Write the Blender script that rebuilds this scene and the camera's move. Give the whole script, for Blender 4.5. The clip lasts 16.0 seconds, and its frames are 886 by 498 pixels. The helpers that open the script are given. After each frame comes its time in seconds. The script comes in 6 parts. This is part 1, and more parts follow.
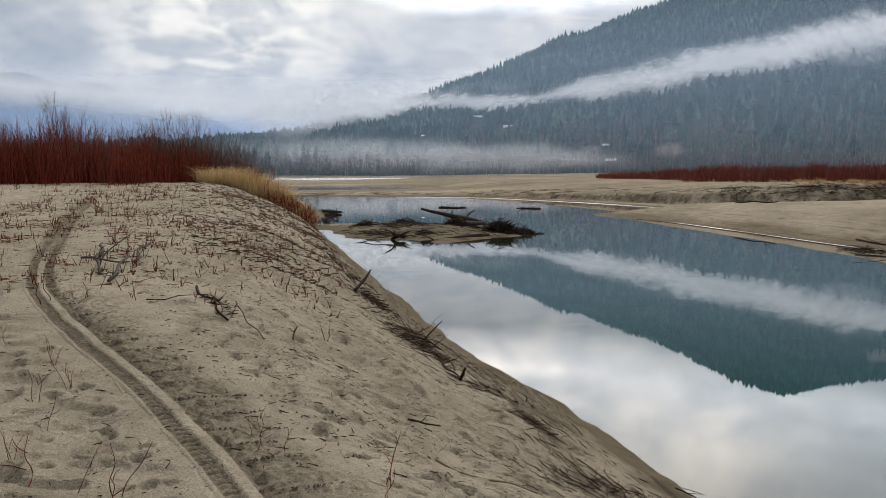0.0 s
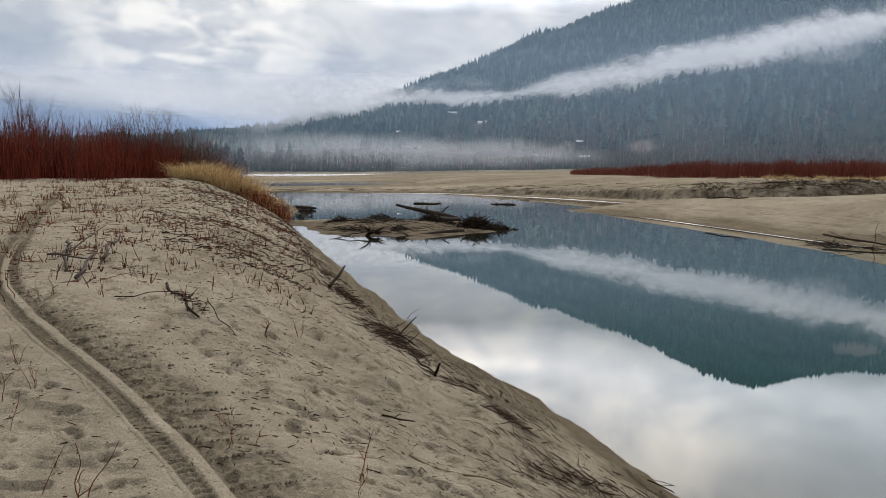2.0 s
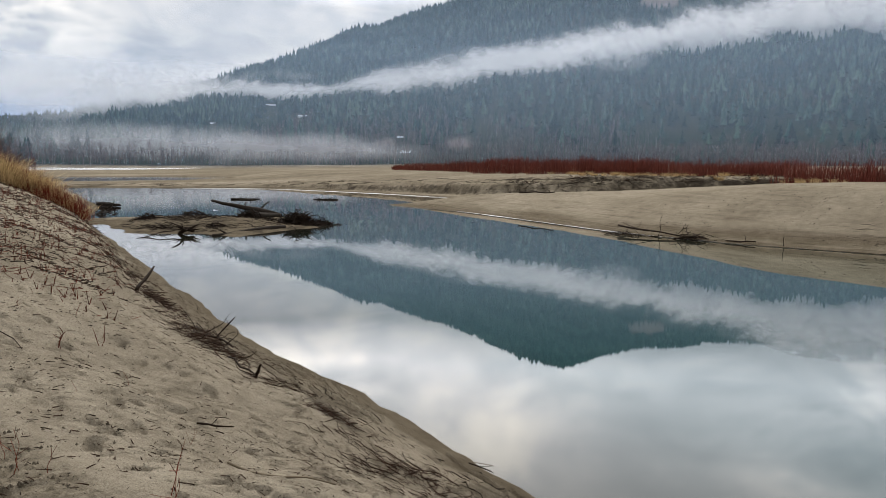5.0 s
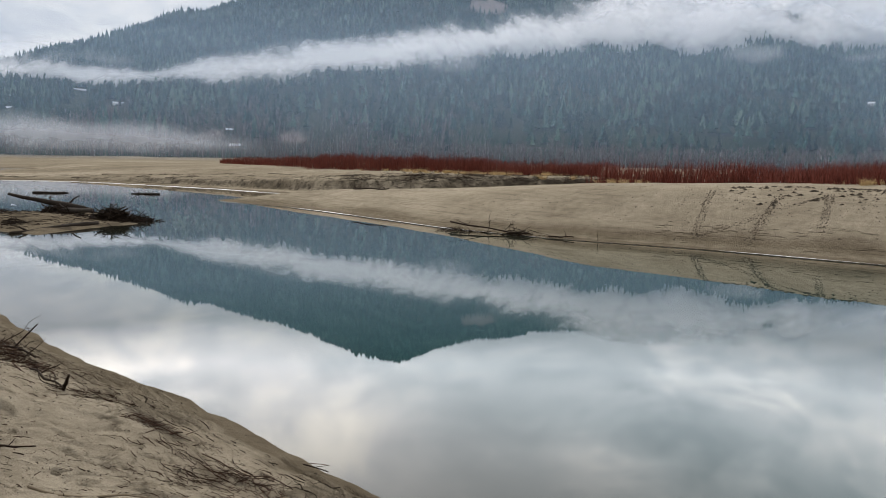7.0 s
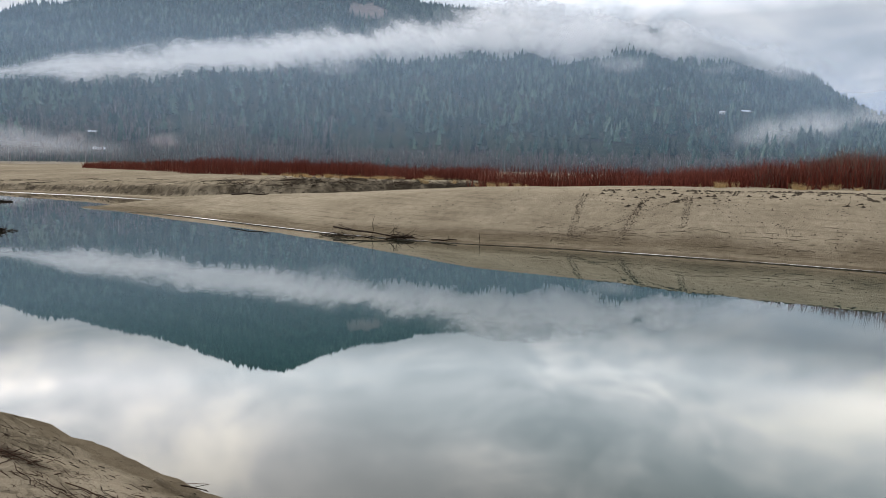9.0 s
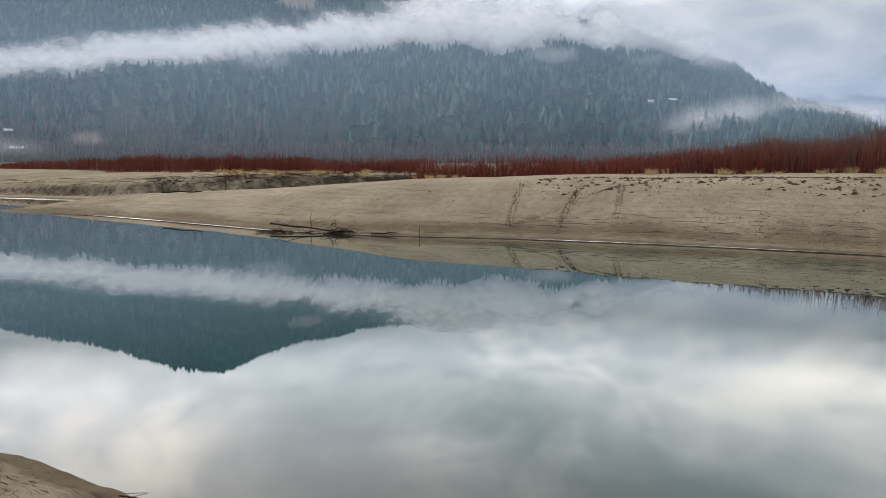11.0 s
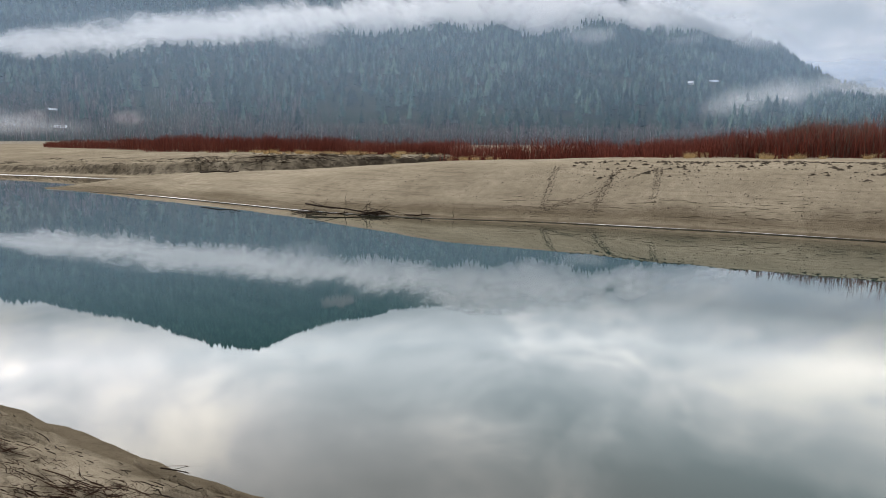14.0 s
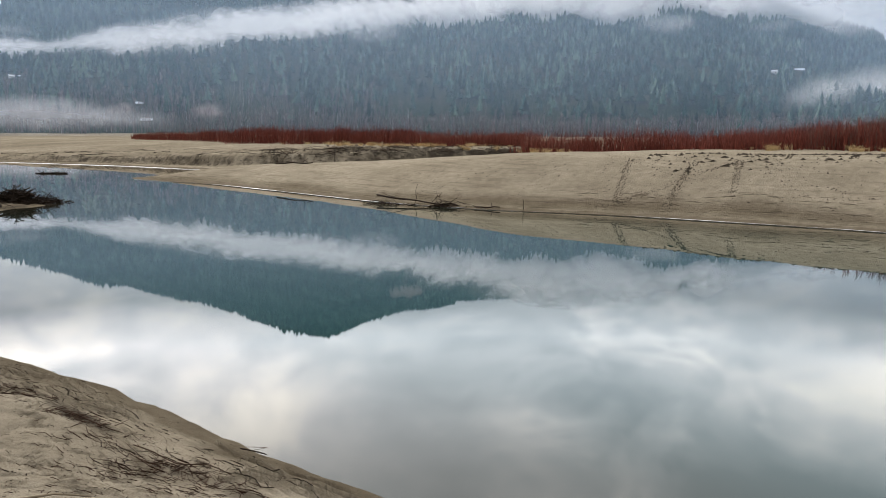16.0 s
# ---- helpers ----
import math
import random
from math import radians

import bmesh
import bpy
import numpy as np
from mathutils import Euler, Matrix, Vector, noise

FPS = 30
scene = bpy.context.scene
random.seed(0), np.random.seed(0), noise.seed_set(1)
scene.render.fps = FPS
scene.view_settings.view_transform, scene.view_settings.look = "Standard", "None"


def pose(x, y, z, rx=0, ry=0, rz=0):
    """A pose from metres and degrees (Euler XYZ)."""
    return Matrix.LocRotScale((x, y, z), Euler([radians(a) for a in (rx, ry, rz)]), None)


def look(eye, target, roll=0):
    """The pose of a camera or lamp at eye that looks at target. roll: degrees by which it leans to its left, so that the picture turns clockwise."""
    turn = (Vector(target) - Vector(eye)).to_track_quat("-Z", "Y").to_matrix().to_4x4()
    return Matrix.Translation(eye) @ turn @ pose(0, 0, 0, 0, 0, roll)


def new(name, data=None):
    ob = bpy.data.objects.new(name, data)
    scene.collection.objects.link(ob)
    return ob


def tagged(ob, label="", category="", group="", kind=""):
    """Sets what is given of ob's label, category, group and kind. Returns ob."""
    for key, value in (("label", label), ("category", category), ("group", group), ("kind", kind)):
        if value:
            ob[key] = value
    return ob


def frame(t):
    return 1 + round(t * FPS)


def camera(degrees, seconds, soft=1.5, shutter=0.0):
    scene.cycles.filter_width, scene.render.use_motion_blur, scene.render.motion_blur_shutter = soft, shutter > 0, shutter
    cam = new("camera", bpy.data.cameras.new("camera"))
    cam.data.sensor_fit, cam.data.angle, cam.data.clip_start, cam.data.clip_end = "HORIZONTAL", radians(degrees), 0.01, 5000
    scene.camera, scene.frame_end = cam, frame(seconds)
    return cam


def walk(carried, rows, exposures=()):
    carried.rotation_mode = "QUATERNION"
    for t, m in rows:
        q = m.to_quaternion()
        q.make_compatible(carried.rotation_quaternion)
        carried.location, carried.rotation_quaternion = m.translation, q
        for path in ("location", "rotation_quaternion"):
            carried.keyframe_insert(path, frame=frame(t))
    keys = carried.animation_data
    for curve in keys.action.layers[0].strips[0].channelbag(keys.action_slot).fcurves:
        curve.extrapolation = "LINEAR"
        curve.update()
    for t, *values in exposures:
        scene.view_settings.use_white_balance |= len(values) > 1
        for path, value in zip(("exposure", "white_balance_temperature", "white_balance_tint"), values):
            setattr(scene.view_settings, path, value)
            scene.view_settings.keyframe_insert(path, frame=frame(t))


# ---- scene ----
cam = camera(65.5, 16.0, soft=0.7)
EYE = 3.0  # metres above the water
# seconds, offset in x y z, yaw, pitch, lean
PATH = [
    (0, 0, 0, 0, 0, -6.14, -0.15),
    (0.5, 0.002, 0.005, -0.004, -0.08, -6.13, -0.13),
    (1, 0.005, 0.009, -0.007, -0.37, -6.16, -0.06),
    (1.5, 0.009, 0.013, -0.009, -0.97, -6.26, -0.15),
    (2, 0.013, 0.016, -0.011, -2.07, -6.47, -0.09),
    (2.5, 0.018, 0.019, -0.013, -3.62, -6.67, -0.12),
    (3, 0.023, 0.021, -0.014, -5.56, -6.86, -0.17),
    (5.5, 0.052, 0.029, -0.015, -20.33, -6.66, 0.55),
    (6, 0.057, 0.03, -0.014, -24.12, -6.5, 0.82),
    (6.5, 0.063, 0.031, -0.013, -27.52, -6.65, 1.16),
    (7, 0.068, 0.031, -0.012, -30.44, -6.94, 1.46),
    (7.5, 0.073, 0.032, -0.011, -33.06, -7.21, 1.7),
    (8, 0.078, 0.033, -0.009, -35.59, -7.17, 1.82),
    (8.5, 0.081, 0.034, -0.007, -37.84, -6.85, 1.7),
    (9, 0.085, 0.035, -0.005, -40.08, -6.36, 1.37),
    (9.5, 0.088, 0.036, -0.003, -42.06, -5.97, 0.88),
    (9.7, 0.088, 0.036, -0.003, -42.79, -5.92, 0.7),
    (12, 0.088, 0.044, 0.007, -45.54, -7.43, 0.17),
    (12.5, 0.085, 0.046, 0.009, -44.91, -7.76, 0.21),
    (13, 0.08, 0.049, 0.011, -44.08, -8.02, 0.28),
    (13.5, 0.075, 0.052, 0.013, -43.25, -8.24, 0.45),
    (14, 0.067, 0.056, 0.015, -42.36, -8.45, 0.55),
    (14.5, 0.059, 0.06, 0.017, -41.4, -8.64, 0.59),
    (15, 0.048, 0.065, 0.018, -40.13, -8.83, 0.64),
    (15.5, 0.036, 0.07, 0.02, -38.5, -9.05, 0.65),
    (16, 0.023, 0.076, 0.021, -36.63, -9.17, 0.53),
]


def camera_pose(dx, dy, dz, yaw, pitch, lean):
    m = pose(dx, dy, EYE + dz, 90 + pitch, 0, yaw)
    return m @ pose(0, 0, 0, 0, 0, lean)


walk(cam, [(row[0], camera_pose(*row[1:])) for row in PATH], exposures=[(0, -0.09), (3, -0.05), (6, 0.02), (9, 0.07), (12, 0.11), (16, 0.22)])

# ---- light ----
SUN_AZ, SUN_EL = 6.0, 36.0   # degrees right of ahead, above the horizon
world = bpy.data.worlds.new("overcast_sky")
scene.world = world
world.use_nodes = True


class Nodes:
    """Short hand for building node trees."""

    def __init__(self, tree):
        self.t = tree
        tree.nodes.clear()

    def add(self, kind, **kw):
        n = self.t.nodes.new(kind)
        for k, v in kw.items():
            if k == "inputs":
                for name, val in v.items():
                    if isinstance(val, bpy.types.NodeSocket):
                        self.t.links.new(val, n.inputs[name])
                    else:
                        n.inputs[name].default_value = val
            else:
                setattr(n, k, v)
        return n

    def link(self, a, b):
        self.t.links.new(a, b)

    def math(self, op, a, b=0.0, clamp=False):
        return self.add("ShaderNodeMath", operation=op, use_clamp=clamp, inputs={0: a, 1: b}).outputs[0]

    def vmath(self, op, a, b=(0, 0, 0)):
        return self.add("ShaderNodeVectorMath", operation=op, inputs={0: a, 1: b}).outputs[0]

    def noise(self, vec, scale, detail=4.0, rough=0.55, distort=0.0):
        return self.add("ShaderNodeTexNoise", inputs={"Vector": vec, "Scale": scale, "Detail": detail, "Roughness": rough, "Distortion": distort}).outputs["Fac"]

    def ramp(self, fac, stops):
        n = self.add("ShaderNodeValToRGB", inputs={"Fac": fac})
        e = n.color_ramp.elements
        while len(e) < len(stops):
            e.new(0.5)
        for s, (p, c) in zip(e, stops):
            s.position = p
            s.color = (c, c, c, 1) if isinstance(c, (int, float)) else (*c, 1)
        return n.outputs["Color"]

    def mix(self, fac, a, b, blend="MIX"):
        n = self.add("ShaderNodeMix", data_type="RGBA", blend_type=blend)
        for sock, v in ((n.inputs[0], fac), (n.inputs[6], a), (n.inputs[7], b)):
            if isinstance(v, bpy.types.NodeSocket):
                self.link(v, sock)
            else:
                sock.default_value = v if isinstance(v, (int, float)) else (*v, 1)
        return n.outputs[2]


w = Nodes(world.node_tree)
way = w.add("ShaderNodeTexCoord").outputs["Generated"]
sep = w.add("ShaderNodeSeparateXYZ", inputs={0: way})
up = w.math("MAXIMUM", sep.outputs["Z"], 0.0)
low = w.math("ADD", up, 0.34)
flat = w.add("ShaderNodeCombineXYZ", inputs={0: w.math("DIVIDE", sep.outputs["X"], low), 1: w.math("DIVIDE", sep.outputs["Y"], low), 2: 0.7}).outputs[0]
big = w.noise(flat, 1.35, 6, 0.55, 0.5)
fine = w.noise(flat, 4.2, 7, 0.6, 0.6)
cover = w.math("ADD", w.math("MULTIPLY", big, 0.68), w.math("MULTIPLY", fine, 0.32))
# the thin place in the clouds that glows towards the sun
gap = w.add("ShaderNodeVectorMath", operation="DOT_PRODUCT", inputs={0: way, 1: (-0.292, 0.940, 0.175)}).outputs["Value"]
gap = w.math("MULTIPLY", w.ramp(gap, [(0.984, 0.0), (0.9975, 0.30)]), w.ramp(w.noise(flat, 6.5, 6, 0.6, 0.3), [(0.46, 0.0), (0.60, 0.75)]))
cover = w.math("ADD", cover, gap)


def cloud_mass(az, el, inner, outer):
    """A ragged patch of cloud round a bearing and a height in degrees: 1 inside, 0 outside."""
    a, e = radians(az), radians(el)
    dot = w.add("ShaderNodeVectorMath", operation="DOT_PRODUCT", inputs={0: way, 1: (math.sin(a) * math.cos(e), math.cos(a) * math.cos(e), math.sin(e))}).outputs["Value"]
    dot = w.math("ADD", dot, w.math("MULTIPLY", w.math("SUBTRACT", fine, 0.5), 0.07))
    return w.add("ShaderNodeMapRange", interpolation_type="SMOOTHSTEP", inputs={"Value": dot, "From Min": math.cos(radians(outer)), "From Max": math.cos(radians(inner))}).outputs["Result"]


# two heavy cloud masses high over the hill with a bright rift between them
cover = w.math("SUBTRACT", cover, w.math("MULTIPLY", cloud_mass(32, 31, 5, 13), 0.12))
cover = w.math("SUBTRACT", cover, w.math("MULTIPLY", cloud_mass(70, 26, 3, 12), 0.08))
cover = w.math("ADD", cover, w.math("MULTIPLY", cloud_mass(0, 11, 5, 13), 0.06))
cover = w.math("ADD", cover, w.math("MULTIPLY", cloud_mass(52, 20, 1, 8), 0.03))
tone = w.ramp(cover, [(0.37, (0.46, 0.495, 0.545)), (0.455, (0.62, 0.65, 0.70)), (0.52, (0.82, 0.825, 0.86)), (0.585, (1.08, 1.05, 1.02)), (0.75, (1.55, 1.46, 1.34))])
# the low cloud is thinner down the valley
reach = w.math("ADD", up, w.math("MULTIPLY", w.ramp(sep.outputs["X"], [(0.5, 0.0), (0.85, 1.0)]), 0.02))
reach = w.math("ADD", reach, w.math("MULTIPLY", w.ramp(w.math("ADD", sep.outputs["X"], 0.5), [(0.36, 0.0), (0.46, 1.0), (0.70, 1.0), (0.82, 0.0)]), 0.010))
reach = w.math("SUBTRACT", reach, w.math("MULTIPLY", w.ramp(w.math("ADD", sep.outputs["X"], 0.5), [(0.30, 1.0), (0.52, 0.0)]), 0.018))
lift = w.ramp(reach, [(0.0, 0.20), (0.165, 0.190), (0.224, 0.215), (0.252, 0.50), (0.285, 0.84), (0.34, 0.78), (0.46, 0.54), (1.0, 0.60)])
lift = w.math("MAXIMUM", lift, w.math("MULTIPLY", w.ramp(sep.outputs["X"], [(0.62, 0.0), (0.86, 1.0)]), 0.25))
# thicker and darker away from the hidden sun
toward = w.add("ShaderNodeVectorMath", operation="DOT_PRODUCT", inputs={0: way, 1: (math.sin(radians(SUN_AZ)) * math.cos(radians(SUN_EL)), math.cos(radians(SUN_AZ)) * math.cos(radians(SUN_EL)), math.sin(radians(SUN_EL)))}).outputs["Value"]
glow = w.ramp(w.math("MULTIPLY", w.math("ADD", toward, 1.0), 0.5), [(0.0, 0.25), (0.5, 0.55), (0.8, 0.95), (1.0, 1.2)])
clouds = w.mix(1.0, w.mix(1.0, tone, lift, "MULTIPLY"), glow, "MULTIPLY")
sky = w.add("ShaderNodeTexSky", sky_type="NISHITA", sun_disc=False, sun_elevation=radians(SUN_EL), sun_rotation=radians(SUN_AZ))
bg_sky = w.add("ShaderNodeBackground", inputs={"Color": sky.outputs[0], "Strength": 0.05})
bg_cloud = w.add("ShaderNodeBackground", inputs={"Color": clouds, "Strength": 3.8})
veil = w.add("ShaderNodeMixShader", inputs={0: 0.9, 1: bg_sky.outputs[0], 2: bg_cloud.outputs[0]})
w.link(veil.outputs[0], w.add("ShaderNodeOutputWorld").inputs[0])

sun_data = bpy.data.lights.new("sun", "SUN")
sun_data.energy, sun_data.angle, sun_data.color = 2.2, radians(11), (1.0, 0.965, 0.92)
sun = new("sun", sun_data)
sun.matrix_world = look((0, 0, 0), (-math.sin(radians(SUN_AZ)) * math.cos(radians(SUN_EL)), -math.cos(radians(SUN_AZ)) * math.cos(radians(SUN_EL)), -math.sin(radians(SUN_EL))))

# ---- materials ----


def material(name, build):
    m = bpy.data.materials.new(name)
    m.use_nodes = True
    n = Nodes(m.node_tree)
    n.link(build(n), n.add("ShaderNodeOutputMaterial").inputs[0])
    return m


def position(n):
    return n.add("ShaderNodeNewGeometry").outputs["Position"]


def principled(n, color, rough=0.9, bump=None, bump_strength=0.3, bump_dist=0.02, spec=0.3):
    p = n.add("ShaderNodeBsdfPrincipled", inputs={"Base Color": color if isinstance(color, bpy.types.NodeSocket) else (*color, 1), "Roughness": rough, "Specular IOR Level": spec})
    if bump is not None:
        b = n.add("ShaderNodeBump", inputs={"Height": bump, "Strength": bump_strength, "Distance": bump_dist})
        n.link(b.outputs[0], p.inputs["Normal"])
    return p.outputs[0]


def sand_nodes(n):
    at = position(n)
    z = n.add("ShaderNodeSeparateXYZ", inputs={0: at}).outputs["Z"]
    # besides real damp, this value carries painted shade of steps, prints and spit
    turned = n.add("ShaderNodeAttribute", attribute_name="damp").outputs["Fac"]
    soil = n.add("ShaderNodeAttribute", attribute_name="soil").outputs["Fac"]
    patch = n.noise(at, 0.35, 5, 0.6)
    mid = n.noise(at, 3.0, 6, 0.65)
    grain = n.noise(at, 120.0, 3, 0.75)
    speck = n.noise(at, 24.0, 5, 0.75)
    dry = n.mix(n.ramp(patch, [(0.35, 0.0), (0.65, 1.0)]), (0.335, 0.285, 0.208), (0.425, 0.367, 0.272))
    dry = n.mix(n.ramp(mid, [(0.35, 0.0), (0.65, 1.0)]), dry, n.mix(1.0, dry, (0.76, 0.75, 0.74), "MULTIPLY"))
    strata = n.noise(n.add("ShaderNodeMapping", inputs={"Vector": at, "Scale": (0.22, 0.22, 11.0)}).outputs[0], 1.0, 5, 0.6)
    dry = n.mix(n.ramp(strata, [(0.52, 0.0), (0.66, 0.55)]), dry, n.mix(1.0, dry, (0.68, 0.665, 0.65), "MULTIPLY"))
    dry = n.mix(n.ramp(grain, [(0.40, 0.0), (0.62, 0.8)]), dry, n.mix(1.0, dry, (0.55, 0.53, 0.53), "MULTIPLY"))
    dry = n.mix(n.ramp(speck, [(0.62, 0.0), (0.67, 0.8)]), dry, (0.070, 0.056, 0.042))
    crumb = n.noise(at, 70.0, 3, 0.7)
    dry = n.mix(n.ramp(crumb, [(0.63, 0.0), (0.67, 0.9)]), dry, (0.050, 0.043, 0.032))
    # damp sand just over the waterline, with a ragged upper edge
    damp = n.math("ADD", z, n.math("MULTIPLY", n.noise(at, 1.1, 5, 0.65), -0.16))
    wet = n.math("MAXIMUM", n.ramp(damp, [(0.0, 0.9), (0.03, 0.5), (0.15, 0.0)]), n.math("MULTIPLY", turned, n.ramp(speck, [(0.3, 0.6), (0.6, 1.0)])))
    color = n.mix(wet, dry, n.mix(1.0, dry, (0.40, 0.380, 0.350), "MULTIPLY"))
    earth = n.mix(n.ramp(mid, [(0.35, 0.0), (0.65, 1.0)]), (0.018, 0.014, 0.010), (0.060, 0.049, 0.036))
    rag = n.math("ADD", soil, n.math("MULTIPLY", n.math("SUBTRACT", n.noise(at, 0.8, 5, 0.7), 0.5), 1.4))
    color = n.mix(n.ramp(rag, [(0.35, 0.0), (0.65, 0.9)]), color, earth)
    rough = n.math("SUBTRACT", 0.95, n.math("MULTIPLY", wet, 0.3))
    # old waterlines low on the banks
    lines = n.noise(n.add("ShaderNodeMapping", inputs={"Vector": at, "Scale": (0.5, 0.5, 30.0)}).outputs[0], 1.0, 4, 0.6)
    lowish = n.ramp(z, [(0.02, 0.0), (0.12, 1.0), (0.75, 0.8), (1.0, 0.0)])
    color = n.mix(n.math("MULTIPLY", n.ramp(lines, [(0.58, 0.0), (0.63, 0.6)]), lowish), color, n.mix(1.0, color, (0.42, 0.40, 0.38), "MULTIPLY"))
    # wind ripples and pocks
    warp = n.add("ShaderNodeMapping", inputs={"Vector": at, "Rotation": (0, 0, radians(20)), "Scale": (2.0, 9.0, 1.0)}).outputs[0]
    ripple = n.noise(warp, 1.6, 4, 0.6)
    pocks = n.noise(at, 22.0, 5, 0.75)
    relief = n.math("ADD", n.math("MULTIPLY", ripple, 0.5), n.math("ADD", n.math("MULTIPLY", pocks, 0.62), n.math("MULTIPLY", grain, 0.26)))
    return principled(n, color, rough, relief, 1.0, 0.055, 0.0)


def water_nodes(n):
    at = position(n)
    fres = n.math("MULTIPLY", n.add("ShaderNodeFresnel", inputs={"IOR": 1.40}).outputs[0], 1.45, True)
    far = n.add("ShaderNodeVectorMath", operation="LENGTH", inputs={0: at}).outputs["Value"]
    # glassy in the backwater, ruffled out on the main river
    breeze = n.math("MULTIPLY", n.ramp(n.math("MULTIPLY", far, 0.001), [(0.11, 0.0), (0.26, 1.0)]), 0.16)
    gloss = n.add("ShaderNodeBsdfGlossy", inputs={"Color": (1.0, 0.985, 0.965, 1), "Roughness": breeze}).outputs[0]
    shallow = n.add("ShaderNodeAttribute", attribute_name="shallow").outputs["Fac"]
    body = n.add("ShaderNodeBsdfDiffuse", inputs={"Color": n.mix(shallow, (0.002, 0.026, 0.022), (0.030, 0.031, 0.020))}).outputs[0]
    clear = n.add("ShaderNodeBsdfTransparent", inputs={"Color": (0.42, 0.58, 0.42, 1)}).outputs[0]
    under = n.add("ShaderNodeMixShader", inputs={0: n.math("MULTIPLY", shallow, 0.12), 1: body, 2: clear}).outputs[0]
    return n.add("ShaderNodeMixShader", inputs={0: fres, 1: under, 2: gloss}).outputs[0]


def varied(c1, c2, rough=0.9, scale=8.0, spec=0.2, island=True):
    """A matt surface between two colours, varied from piece to piece and along each."""
    def build(n):
        at = position(n)
        if island:
            r = n.add("ShaderNodeNewGeometry").outputs["Random Per Island"]
        else:
            r = n.add("ShaderNodeObjectInfo").outputs["Random"]
        g = n.noise(at, scale, 4, 0.6)
        f = n.math("ADD", n.math("MULTIPLY", r, 0.65), n.math("MULTIPLY", n.math("SUBTRACT", g, 0.3), 0.7), True)
        return principled(n, n.mix(f, c1, c2), rough, g, 0.3, 0.01, spec)
    return build


def straw_nodes(n):
    """Dry blades that let some light through."""
    r = n.add("ShaderNodeNewGeometry").outputs["Random Per Island"]
    c = n.mix(r, (0.34, 0.235, 0.115), (0.84, 0.69, 0.41))
    thin = n.add("ShaderNodeBsdfTranslucent", inputs={"Color": c}).outputs[0]
    return n.add("ShaderNodeMixShader", inputs={0: 0.45, 1: principled(n, c, 0.8, None, spec=0.05), 2: thin}).outputs[0]


def hill_nodes(n):
    at = position(n)
    a, b = n.noise(at, 0.012, 5, 0.6), n.noise(at, 0.09, 4, 0.6)
    c = n.mix(n.ramp(a, [(0.4, 0.0), (0.6, 1.0)]), (0.012, 0.022, 0.016), (0.032, 0.034, 0.024))
    c = n.mix(n.ramp(b, [(0.35, 0.0), (0.7, 1.0)]), c, (0.020, 0.028, 0.020))
    field = n.add("ShaderNodeAttribute", attribute_name="field").outputs["Fac"]
    dead = n.mix(b, (0.12, 0.098, 0.090), (0.19, 0.16, 0.148))
    c = n.mix(field, c, dead)
    return principled(n, c, 1.0, b, 0.6, 4.0, 0.0)


def needle_nodes(n):
    """Dark spruce and lighter fir and pine, in stands that differ from place to place."""
    at = position(n)
    r = n.add("ShaderNodeAttribute", attribute_name="tree").outputs["Fac"]
    stand = n.ramp(n.noise(at, 0.008, 5, 0.65), [(0.40, 0.0), (0.62, 1.0)])
    dark = n.mix(stand, (0.003, 0.014, 0.011), (0.018, 0.044, 0.032))
    pale = n.mix(stand, (0.028, 0.074, 0.056), (0.100, 0.145, 0.098))
    return principled(n, n.mix(n.math("POWER", r, 1.8), dark, pale), 1.0, None, spec=0.0)


def bark_nodes(n):
    """Grey-brown twigs with a pale birch stem here and there."""
    r = n.add("ShaderNodeNewGeometry").outputs["Random Per Island"]
    return principled(n, n.ramp(r, [(0.0, (0.075, 0.052, 0.047)), (0.75, (0.165, 0.122, 0.112)), (0.965, (0.20, 0.155, 0.145)), (1.0, (0.46, 0.42, 0.39))]), 1.0, None, spec=0.0)


